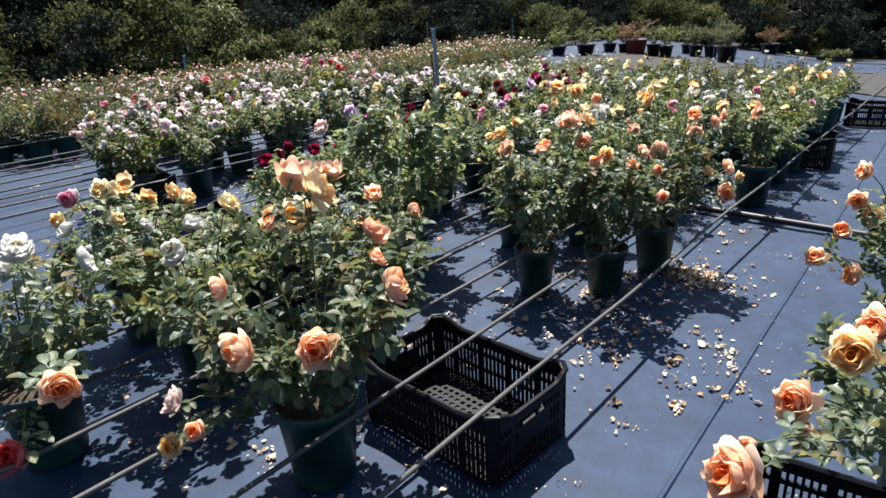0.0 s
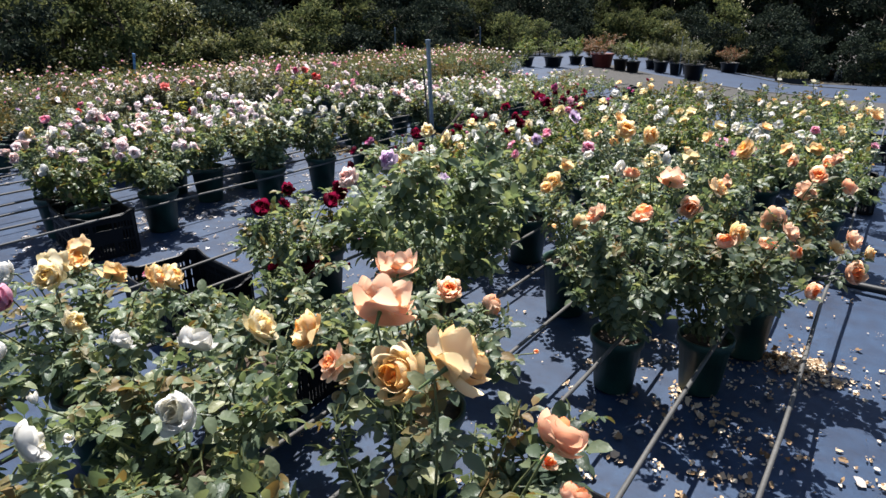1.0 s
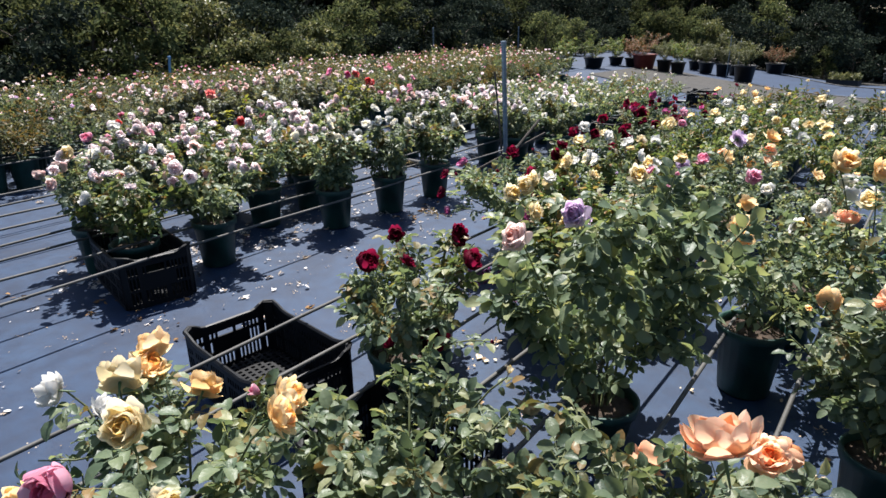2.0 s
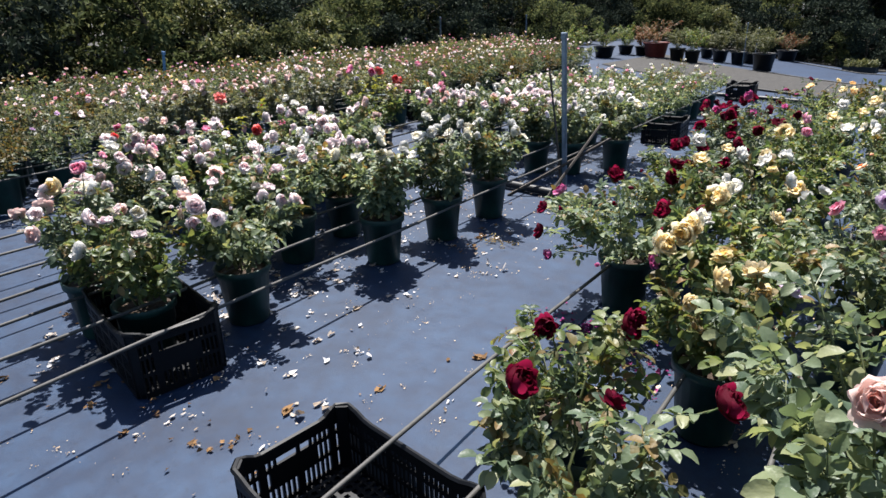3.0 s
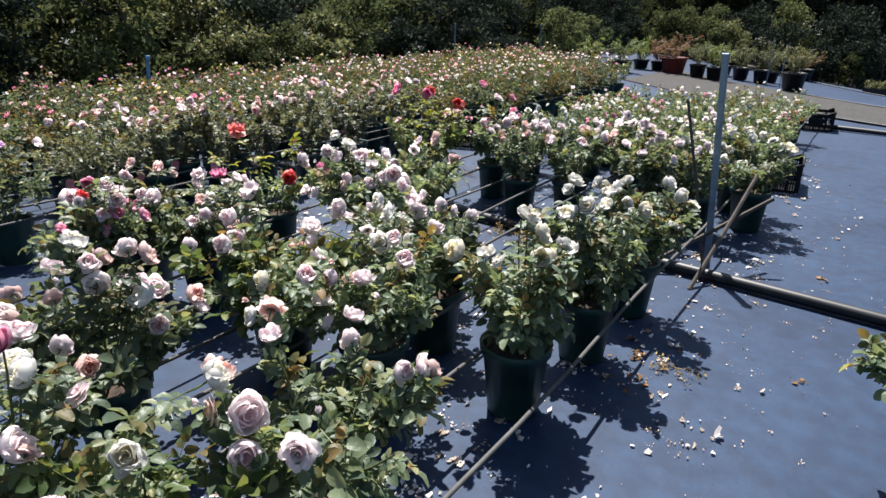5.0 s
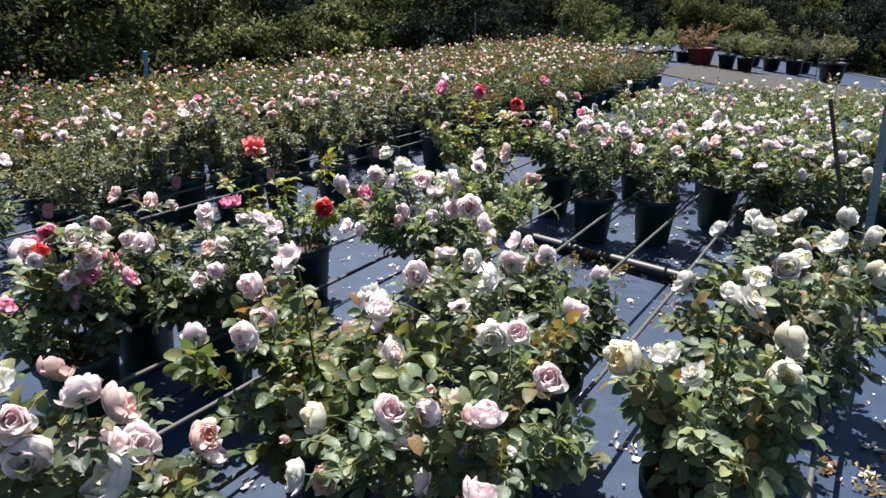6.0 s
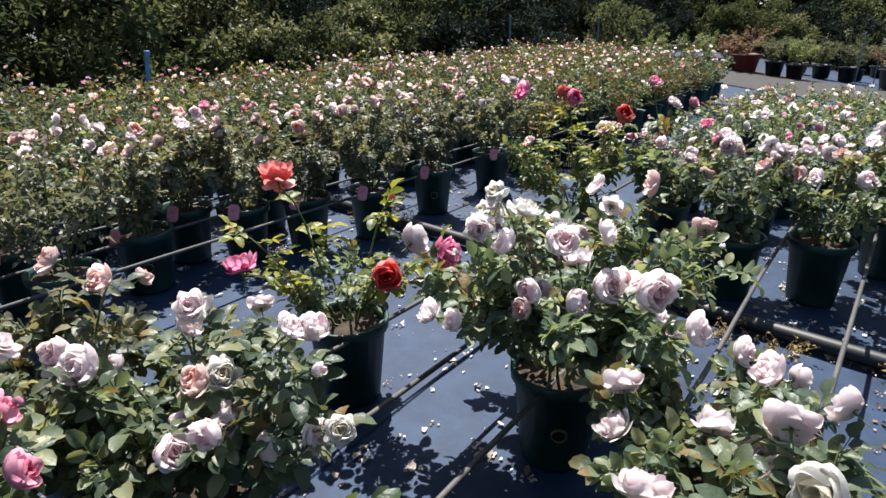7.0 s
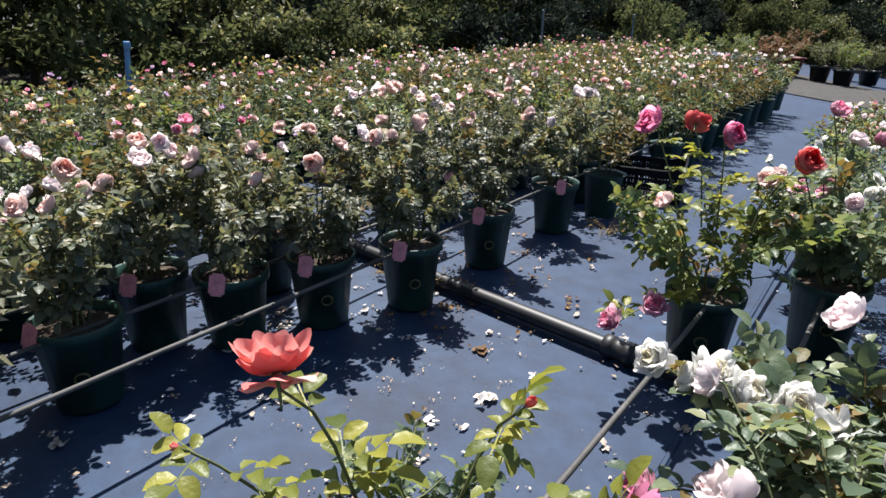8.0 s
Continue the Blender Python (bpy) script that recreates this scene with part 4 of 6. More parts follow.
place("apricot", -1.98, 2.12, 0.84, 0.82, seed=19, count=1, leaves=440, blooms=((-1.93, 1.93, 0.99, 0.062, APRICOT, "loose"), (-2.15, 1.73, 0.78, 0.060, AMBER, "loose"), (-2.14, 2.30, 0.60, 0.045, APRICOT, "loose"), (-1.85, 2.39, 0.68, 0.050, APRICOT, "cupped"), (-1.78, 2.20, 0.62, 0.040, PALE_PINK, "loose"), (-1.62, 2.30, 0.60, 0.020, APRICOT, "bud"),))
place("apricot", -1.61, 3.17, 0.93, 0.72, seed=22, foot=0.29, girth=0.122, count=2, leaves=420, blooms=((-1.55, 3.15, 0.90, 0.050, APRICOT, "cupped"), (-1.50, 3.38, 1.02, 0.056, APRICOT, "loose"), (-1.86, 3.24, 0.77, 0.040, AMBER, "cupped"), (-1.19, 3.06, 0.87, 0.036, APRICOT, "cupped"), (-1.25, 3.09, 1.07, 0.040, AMBER, "loose"),))
place("apricot", -1.26, 3.38, 0.93, 0.72, seed=23, foot=0.29, girth=0.122, count=2, leaves=420, blooms=((-1.06, 3.21, 0.84, 0.034, APRICOT, "cupped"), (-0.87, 3.15, 0.70, 0.032, APRICOT, "cupped"), (-0.98, 3.16, 0.92, 0.036, APRICOT, "loose"), (-1.10, 3.70, 0.80, 0.055, APRICOT, "cupped"), (-0.96, 3.31, 0.79, 0.030, APRICOT, "cupped"),))
place("apricot", -1.15, 3.86, 0.97, 0.74, seed=24, foot=0.31, girth=0.128, count=3, leaves=380, blooms=((-1.34, 4.05, 1.06, 0.056, AMBER, "flat"), (-0.74, 3.79, 0.58, 0.050, APRICOT, "cupped"), (-0.77, 3.92, 0.70, 0.045, APRICOT, "loose"), (-0.83, 3.77, 0.70, 0.036, AMBER, "loose"), (-0.97, 3.85, 1.00, 0.040, APRICOT, "cupped"), (-0.84, 3.82, 0.97, 0.036, APRICOT, "cupped"), (-0.70, 3.90, 0.65, 0.030, AMBER, "loose"),))
place("amber", -1.75, 4.10, 0.95, 0.66, seed=43, count=3, leaves=330, blooms=((-1.89, 4.03, 0.86, 0.050, APRICOT, "cupped"), (-1.94, 4.00, 1.11, 0.050, AMBER, "loose"), (-1.80, 4.02, 1.08, 0.045, AMBER, "loose"),))
place("apricot", -1.00, 5.60, 0.90, 0.60, seed=44, count=5, blooms=((-1.01, 5.44, 0.75, 0.050, APRICOT, "cupped"),))
place("white", -1.50, 6.20, 0.85, 0.60, seed=45, count=8)
place("amber", -3.12, 1.50, 0.90, 0.72, seed=25, count=3, leaves=330, blooms=((-3.33, 1.62, 0.80, 0.050, AMBER, "loose"), (-3.31, 1.53, 0.82, 0.052, YELLOW, "loose"), (-3.18, 1.69, 0.76, 0.046, AMBER, "loose"), (-3.38, 1.66, 0.83, 0.046, AMBER, "loose"), (-3.44, 1.40, 0.79, 0.042, WHITE, "loose"), (-2.78, 1.64, 0.85, 0.042, AMBER, "loose"), (-2.97, 1.37, 0.90, 0.046, YELLOW, "loose"), (-3.12, 1.41, 0.86, 0.034, WHITE, "loose"), (-2.88, 1.19, 0.91, 0.042, PINK, "cupped"),))
place("white", -2.35, 1.42, 0.76, 0.74, seed=29, count=3, leaves=460, blooms=((-2.05, 1.22, 0.81, 0.050, WHITE, "cupped"), (-2.37, 1.50, 0.79, 0.058, WHITE, "cupped"), (-2.41, 1.06, 0.80, 0.026, WHITE, "bud"), (-2.15, 1.42, 0.79, 0.022, WHITE, "bud"), (-2.03, 1.49, 0.94, 0.045, YELLOW, "loose"),))
place("white", -2.42, 0.75, 0.95, 0.84, seed=26, count=6, leaves=420, blooms=((-2.14, 0.75, 0.96, 0.050, WHITE, "loose"), (-2.20, 0.82, 0.76, 0.022, WHITE, "bud"), (-1.62, 0.62, 0.68, 0.050, APRICOT, "loose"), (-1.99, 0.52, 0.34, 0.055, CORAL, "cupped"), (-2.26, 0.72, 0.86, 0.040, WHITE, "loose"),))
place("green", -2.57, 3.06, 1.66, 1.02, seed=27, count=3, leaves=640, leafsize=0.13, tone=LEAF, sway=0.4, foot=0.2, blooms=((-2.73, 2.57, 1.02, 0.046, PALE_PINK, "loose"), (-2.57, 2.67, 1.10, 0.042, LILAC, "loose"), (-2.24, 3.21, 0.85, 0.030, PALE_PINK, "bud"), (-2.69, 2.66, 0.33, 0.040, YELLOW, "loose"), (-2.15, 3.25, 0.80, 0.026, WHITE, "cupped"),))
place("crimson", -3.35, 2.72, 0.72, 0.58, seed=28, count=1, leaves=300, blooms=((-2.98, 2.71, 0.84, 0.042, CRIMSON, "cupped"), (-3.13, 2.65, 0.48, 0.050, CRIMSON, "loose"), (-3.22, 2.62, 0.81, 0.030, CRIMSON, "loose"), (-3.26, 2.53, 0.48, 0.030, CRIMSON, "cupped"), (-2.90, 2.73, 0.50, 0.018, CRIMSON, "bud"),))
place("crimson", -2.78, 2.02, 0.74, 0.76, seed=46, count=0, leaves=400, blooms=((-3.03, 1.74, 0.76, 0.026, PINK, "bud"), (-2.49, 2.15, 0.81, 0.018, YELLOW, "bud"),))
place("crimson", -3.89, 4.67, 0.84, 0.96, seed=30, count=7, leaves=480, blooms=((-4.22, 4.22, 0.70, 0.036, CRIMSON, "cupped"), (-4.21, 4.17, 0.58, 0.038, CRIMSON, "cupped"), (-4.13, 4.12, 0.48, 0.026, MAGENTA, "loose"), (-3.62, 4.43, 0.58, 0.046, CRIMSON, "cupped"), (-3.56, 4.47, 0.60, 0.040, CRIMSON, "cupped"), (-3.64, 4.36, 0.47, 0.038, MAGENTA, "loose"), (-4.05, 4.84, 0.77, 0.050, CRIMSON, "loose"), (-3.49, 4.53, 0.64, 0.036, CRIMSON, "loose"), (-3.87, 4.34, 0.74, 0.024, CRIMSON, "bud"), (-3.88, 4.20, 0.45, 0.024, MAGENTA, "bud"), (-4.09, 4.18, 0.72, 0.020, CRIMSON, "bud"),))
place("yellow", -3.25, 4.25, 0.84, 0.70, seed=31, count=5, leaves=440, blooms=((-3.41, 3.88, 0.81, 0.050, YELLOW, "loose"), (-3.46, 3.83, 0.77, 0.050, YELLOW, "loose"), (-3.39, 3.91, 0.84, 0.045, YELLOW, "loose"), (-3.26, 3.94, 0.74, 0.044, YELLOW, "flat"), (-3.10, 4.10, 0.87, 0.030, YELLOW, "loose"),))
place("crimson", -3.85, 5.95, 0.86, 0.70, seed=47, count=8, leaves=330, blooms=((-3.85, 5.62, 0.66, 0.050, CRIMSON, "cupped"), (-3.48, 5.72, 0.37, 0.048, CRIMSON, "cupped"), (-3.66, 5.75, 0.69, 0.045, CRIMSON, "loose"), (-3.76, 5.61, 0.53, 0.040, CRIMSON, "cupped"), (-3.57, 5.70, 0.44, 0.040, CRIMSON, "loose"),))
place("yellow", -3.25, 5.40, 0.92, 0.70, seed=48, count=6, leaves=330, blooms=((-3.15, 5.17, 0.73, 0.050, YELLOW, "loose"), (-3.40, 6.38, 0.83, 0.055, YELLOW, "flat"),))
place("crimson", -3.95, 7.40, 0.80, 0.60, seed=49, count=9, blooms=((-3.89, 7.13, 0.69, 0.050, CRIMSON, "cupped"), (-3.96, 7.14, 0.77, 0.045, CRIMSON, "cupped"),))
place("crimson", -3.55, 3.15, 0.62, 0.56, seed=60, count=0, leaves=200, tone=LEAF_YELLOW, blooms=((-3.36, 3.17, 0.72, 0.045, CRIMSON, "cupped"), (-3.56, 2.94, 0.76, 0.036, CRIMSON, "loose"), (-3.34, 3.13, 0.77, 0.030, CRIMSON, "loose"),))
place("lilac", -2.75, 4.45, 0.90, 0.66, seed=61, count=4, leaves=330, blooms=((-2.47, 4.56, 1.07, 0.050, LILAC, "flat"), (-2.38, 4.58, 0.86, 0.040, PINK, "loose"), (-2.62, 4.42, 0.96, 0.036, PINK, "cupped"),))
place("yellow", -3.20, 3.75, 0.70, 0.60, seed=62, count=2, leaves=300, blooms=((-3.09, 3.62, 0.82, 0.042, YELLOW, "loose"), (-3.18, 3.59, 0.77, 0.042, YELLOW, "loose"), (-2.98, 3.73, 0.74, 0.042, LILAC, "loose"),))
place("apricot", 0.34, 2.20, 0.75, 0.74, seed=63, count=3, leaves=360, blooms=((0.00, 1.75, 0.63, 0.050, APRICOT, "loose"), (0.10, 1.84, 0.76, 0.056, AMBER, "loose"), (-0.04, 1.32, 0.68, 0.060, APRICOT, "loose"), (-0.03, 1.46, 0.67, 0.030, APRICOT, "bud"), (0.04, 1.74, 0.54, 0.030, APRICOT, "loose"),))
place("apricot", 0.22, 3.55, 0.85, 0.60, seed=64, count=4, leaves=330, blooms=((-0.16, 3.02, 0.57, 0.040, APRICOT, "loose"), (-0.03, 3.12, 0.48, 0.045, APRICOT, "cupped"), (-0.09, 3.09, 0.68, 0.036, APRICOT, "cupped"), (-0.05, 3.06, 0.82, 0.036, APRICOT, "loose"), (-0.01, 3.22, 0.72, 0.045, AMBER, "loose"), (-0.07, 3.28, 0.89, 0.036, APRICOT, "loose"),))
place("apricot", 0.15, 5.20, 0.85, 0.60, seed=65, count=12)
place("blush", -5.80, 2.83, 0.76, 0.56, seed=39, count=4, leafsize=0.1, leaves=210, tone=LEAF_YELLOW, foot=0.3, blooms=((-5.70, 2.76, 0.62, 0.036, WHITE, "cupped"), (-5.68, 2.83, 0.80, 0.036, WHITE, "cupped"), (-5.83, 2.59, 0.65, 0.043, WHITE, "cupped"),))
place("blush", -6.24, 2.80, 0.86, 0.70, seed=66, count=10, leafsize=0.1, leaves=300, blooms=((-6.00, 2.64, 0.60, 0.043, WHITE, "cupped"), (-6.16, 2.84, 0.86, 0.040, WHITE, "cupped"), (-6.07, 2.82, 0.87, 0.039, WHITE, "cupped"), (-6.04, 2.77, 0.99, 0.036, PINK, "cupped"), (-6.26, 2.72, 0.87, 0.043, YELLOW, "cupped"), (-6.07, 2.64, 0.55, 0.043, WHITE, "cupped"), (-5.63, 3.04, 0.91, 0.040, WHITE, "cupped"),))
place("blush", -5.67, 3.36, 0.83, 0.62, seed=32, count=14, leafsize=0.106, leaves=420, blooms=((-5.90, 3.80, 0.67, 0.036, BLUSH, "cupped"),))
place("blush", -6.12, 4.16, 0.80, 0.74, seed=33, count=5, leafsize=0.1, leaves=400, blooms=((-5.97, 3.94, 0.75, 0.039, BLUSH, "cupped"), (-5.89, 4.09, 0.79, 0.039, BLUSH, "cupped"), (-6.13, 4.30, 0.74, 0.034, BLUSH, "loose"), (-6.16, 3.83, 0.75, 0.039, BLUSH, "cupped"), (-6.19, 3.93, 0.60, 0.043, BLUSH, "loose"), (-6.13, 4.03, 0.66, 0.043, PALE_PINK, "cupped"), (-6.00, 3.94, 0.73, 0.030, PALE_PINK, "cupped"), (-6.06, 4.00, 0.58, 0.039, BLUSH, "cupped"), (-6.10, 3.86, 0.55, 0.031, BLUSH, "loose"), (-6.31, 3.74, 0.72, 0.039, CREAM, "cupped"), (-6.34, 3.69, 0.58, 0.039, WHITE, "cupped"), (-6.33, 3.77, 0.51, 0.036, PALE_PINK, "loose"), (-6.44, 3.76, 0.59, 0.024, PALE_PINK, "bud"), (-6.09, 3.90, 0.79, 0.022, PALE_PINK, "bud"),))
place("white", -5.58, 4.48, 0.80, 0.56, seed=34, count=4, leafsize=0.106, leaves=420, blooms=((-5.43, 4.34, 0.82, 0.038, CREAM, "cupped"), (-5.44, 4.60, 0.79, 0.038, WHITE, "cupped"), (-5.58, 4.50, 0.93, 0.038, WHITE, "cupped"), (-5.44, 4.42, 0.78, 0.045, CREAM, "cupped"), (-5.43, 4.35, 0.91, 0.040, CREAM, "cupped"), (-5.53, 4.46, 0.95, 0.041, WHITE, "flat"),))
place("white", -5.50, 5.10, 0.80, 0.56, seed=35, count=5, leafsize=0.106, leaves=420, blooms=((-5.40, 5.02, 0.94, 0.039, WHITE, "cupped"), (-5.57, 4.98, 0.81, 0.036, WHITE, "cupped"), (-5.59, 5.05, 0.95, 0.043, WHITE, "cupped"), (-5.57, 4.90, 0.83, 0.039, WHITE, "cupped"),))
place("white", -5.47, 5.75, 0.80, 0.56, seed=36, count=7, leafsize=0.106, leaves=380, blooms=((-5.70, 5.66, 0.79, 0.039, WHITE, "cupped"), (-5.79, 5.46, 0.78, 0.039, WHITE, "cupped"), (-5.23, 5.61, 0.63, 0.036, WHITE, "cupped"),))
place("blush", -6.65, 4.12, 0.74, 0.72, seed=67, count=5, leafsize=0.125, leaves=420, tone=LEAF_YELLOW, blooms=((-6.75, 3.90, 0.72, 0.047, BLUSH, "cupped"), (-6.92, 4.08, 0.77, 0.043, BLUSH, "cupped"), (-6.79, 3.94, 0.68, 0.043, BLUSH, "cupped"), (-6.54, 4.25, 0.74, 0.043, BLUSH, "loose"), (-6.57, 4.17, 0.68, 0.040, PALE_PINK, "cupped"), (-6.52, 4.30, 0.58, 0.039, BLUSH, "cupped"), (-6.61, 3.96, 0.98, 0.043, BLUSH, "loose"), (-6.40, 4.15, 0.66, 0.043, BLUSH, "loose"), (-6.43, 4.13, 0.81, 0.039, BLUSH, "loose"),))
place("blush", -6.20, 4.75, 0.70, 0.60, seed=68, count=5, leafsize=0.106, leaves=380, blooms=((-6.44, 4.32, 0.84, 0.039, BLUSH, "cupped"), (-6.27, 4.46, 0.81, 0.043, WHITE, "loose"), (-6.34, 4.48, 0.85, 0.036, WHITE, "cupped"), (-6.10, 4.20, 0.78, 0.043, WHITE, "loose"), (-6.62, 4.30, 0.74, 0.034, WHITE, "loose"), (-6.53, 4.22, 0.69, 0.039, BLUSH, "cupped"), (-6.44, 4.21, 0.58, 0.043, BLUSH, "loose"), (-6.46, 4.40, 0.61, 0.039, WHITE, "loose"), (-6.48, 4.35, 0.81, 0.034, BLUSH, "cupped"),))
place("blush", -6.55, 5.05, 0.66, 0.68, seed=69, count=5, leafsize=0.106, leaves=420, blooms=((-6.73, 4.86, 0.56, 0.039, BLUSH, "loose"), (-6.53, 4.92, 0.62, 0.039, BLUSH, "loose"), (-6.44, 4.94, 0.55, 0.043, BLUSH, "cupped"), (-6.46, 5.00, 0.73, 0.036, BLUSH, "cupped"), (-6.40, 4.89, 0.67, 0.034, WHITE, "loose"), (-6.40, 4.86, 0.57, 0.043, BLUSH, "loose"),))
place("blush", -6.75, 3.32, 0.78, 0.70, seed=70, count=15, leafsize=0.106, leaves=380, blooms=((-6.53, 3.40, 0.77, 0.047, BLUSH, "cupped"), (-6.58, 3.27, 0.81, 0.040, BLUSH, "cupped"), (-6.70, 3.28, 0.94, 0.043, WHITE, "cupped"), (-6.54, 3.37, 0.92, 0.039, BLUSH, "cupped"), (-6.46, 3.40, 0.90, 0.039, PALE_PINK, "cupped"), (-6.59, 3.28, 0.81, 0.039, WHITE, "cupped"), (-6.56, 3.37, 0.79, 0.039, BLUSH, "loose"), (-6.45, 3.34, 0.77, 0.043, WHITE, "cupped"), (-6.61, 3.27, 0.88, 0.034, BLUSH, "cupped"),))
place("blush", -7.60, 4.40, 0.74, 0.66, seed=71, count=6, leafsize=0.106, leaves=420, blooms=((-7.58, 4.39, 0.76, 0.031, BLUSH, "cupped"), (-7.80, 4.30, 0.62, 0.034, BLUSH, "cupped"), (-7.50, 4.30, 0.58, 0.034, BLUSH, "cupped"), (-7.42, 4.36, 0.60, 0.034, BLUSH, "cupped"), (-7.20, 4.41, 0.60, 0.034, BLUSH, "loose"), (-7.47, 4.27, 0.58, 0.034, BLUSH, "cupped"), (-7.26, 4.42, 0.84, 0.029, BLUSH, "cupped"), (-7.21, 4.43, 0.75, 0.026, BLUSH, "bud"), (-7.55, 4.38, 0.82, 0.037, BLUSH, "loose"), (-7.26, 4.47, 0.82, 0.029, BLUSH, "cupped"), (-7.40, 4.34, 0.72, 0.034, WHITE, "loose"), (-7.37, 4.19, 0.63, 0.034, BLUSH, "cupped"), (-7.36, 4.29, 0.62, 0.034, BLUSH, "cupped"), (-7.28, 4.35, 0.57, 0.037, BLUSH, "cupped"), (-7.11, 4.39, 0.67, 0.029, WHITE, "loose"),))
place("pink", -7.78, 3.88, 0.78, 0.62, seed=72, count=9, leafsize=0.106, leaves=400, blooms=((-7.65, 3.88, 0.64, 0.034, BLUSH, "cupped"), (-7.67, 3.84, 0.87, 0.031, PINK, "cupped"), (-7.60, 3.89, 0.86, 0.034, BLUSH, "cupped"), (-7.43, 3.90, 0.93, 0.029, BLUSH, "cupped"), (-7.69, 3.81, 0.81, 0.031, CORAL, "cupped"), (-7.51, 3.88, 0.80, 0.040, BLUSH, "cupped"), (-7.56, 3.83, 0.65, 0.031, PINK, "cupped"), (-7.53, 3.81, 0.74, 0.031, BLUSH, "cupped"),))
place("shell", -8.05, 4.30, 0.80, 0.46, seed=73, count=2, leaves=220, blooms=((-7.85, 4.33, 0.83, 0.034, PALE_PINK, "cupped"),))
place("blush", -7.08, 5.36, 0.90, 1.08, mark=30, seed=37, count=10, leafsize=0.1, leaves=640, turn=20, blooms=((-6.73, 5.10, 0.80, 0.050, BLUSH, "cupped"), (-6.78, 5.35, 0.60, 0.048, BLUSH, "cupped"), (-7.08, 5.18, 0.67, 0.043, BLUSH, "cupped"), (-7.49, 5.60, 0.78, 0.034, BLUSH, "loose"), (-6.89, 5.33, 0.70, 0.048, BLUSH, "cupped"), (-7.06, 5.03, 0.69, 0.029, PALE_PINK, "cupped"), (-7.06, 5.06, 0.73, 0.040, BLUSH, "cupped"), (-7.12, 5.11, 0.64, 0.031, PALE_PINK, "cupped"), (-7.03, 5.25, 0.63, 0.039, BLUSH, "cupped"), (-6.89, 5.22, 0.73, 0.047, BLUSH, "cupped"), (-6.82, 5.30, 0.69, 0.052, BLUSH, "cupped"), (-6.80, 5.30, 0.58, 0.047, BLUSH, "cupped"), (-7.16, 5.10, 0.84, 0.036, BLUSH, "cupped"), (-7.23, 5.08, 0.87, 0.036, BLUSH, "loose"), (-7.13, 5.17, 0.93, 0.039, WHITE, "loose"), (-6.99, 5.22, 0.80, 0.039, BLUSH, "loose"), (-7.32, 4.96, 0.64, 0.036, BLUSH, "loose"), (-7.21, 5.13, 0.97, 0.030, WHITE, "loose"), (-6.93, 5.29, 0.86, 0.036, BLUSH, "loose"), (-7.08, 5.19, 0.67, 0.043, BLUSH, "cupped"), (-6.94, 5.13, 0.70, 0.043, BLUSH, "cupped"), (-6.89, 5.29, 0.71, 0.043, PALE_PINK, "cupped"), (-6.83, 5.35, 0.68, 0.043, BLUSH, "cupped"), (-6.74, 5.28, 0.60, 0.043, BLUSH, "cupped"), (-7.23, 4.95, 0.64, 0.031, BLUSH, "cupped"),))
place("blush", -7.22, 5.92, 0.66, 0.78, seed=97, count=3, leafsize=0.125, leaves=420, blooms=((-7.64, 5.78, 0.68, 0.040, WHITE, "loose"), (-7.56, 5.79, 0.66, 0.036, WHITE, "cupped"), (-7.51, 5.80, 0.69, 0.046, WHITE, "ruffled"), (-7.43, 5.80, 0.67, 0.044, WHITE, "loose"), (-7.34, 5.80, 0.67, 0.046, WHITE, "loose"), (-7.29, 5.80, 0.65, 0.046, WHITE, "ruffled"), (-7.31, 5.77, 0.60, 0.042, BLUSH, "cupped"), (-7.24, 5.76, 0.59, 0.036, WHITE, "cupped"), (-7.27, 5.73, 0.55, 0.044, WHITE, "ruffled"), (-7.45, 5.68, 0.50, 0.046, BLUSH, "cupped"), (-7.59, 5.62, 0.46, 0.038, PINK, "ruffled")))
place("coral", -7.90, 5.22, 0.60, 0.48, seed=38, count=0, leafsize=0.075, leaves=230, sprig=LEAF_LIME, blooms=((-7.95, 4.99, 0.95, 0.052, CORAL_PINK, "ruffled"), (-7.53, 5.03, 0.67, 0.046, CORAL, "cupped"), (-7.47, 5.29, 0.68, 0.050, HOT_PINK, "loose"), (-7.98, 4.83, 0.68, 0.050, HOT_PINK, "loose"), (-7.66, 5.22, 0.86, 0.018, CORAL, "bud"), (-8.13, 4.92, 0.74, 0.014, CORAL, "bud"),))
place("coral", -7.79, 7.05, 0.90, 0.84, mark=18, seed=40, count=0, leafsize=0.1, leaves=300, tone=LEAF_YELLOW, sprig=LEAF_LIME, blooms=((-8.07, 6.88, 1.03, 0.050, HOT_PINK, "cupped"), (-8.00, 7.32, 0.98, 0.050, CORAL, "cupped"), (-7.53, 7.06, 0.93, 0.048, CORAL, "cupped"), (-7.66, 7.27, 0.81, 0.042, PALE_PINK, "cupped"), (-7.77, 6.93, 1.01, 0.045, HOT_PINK, "cupped"), (-7.92, 6.70, 0.79, 0.036, PALE_PINK, "cupped"), (-7.87, 6.62, 0.42, 0.045, PINK, "loose"), (-8.01, 6.54, 0.35, 0.045, PINK, "loose"),))
place("pink", -7.38, 7.50, 0.90, 0.62, mark=14, seed=41, count=14, leafsize=0.106, leaves=380, blooms=((-7.55, 7.15, 0.90, 0.039, CORAL, "cupped"), (-7.66, 7.10, 0.83, 0.036, PALE_PINK, "cupped"), (-7.37, 7.26, 0.75, 0.034, BLUSH, "cupped"), (-7.50, 7.45, 1.07, 0.039, PINK, "cupped"),))
place("blush", -6.89, 7.10, 0.84, 0.60, seed=74, count=13, leaves=330)
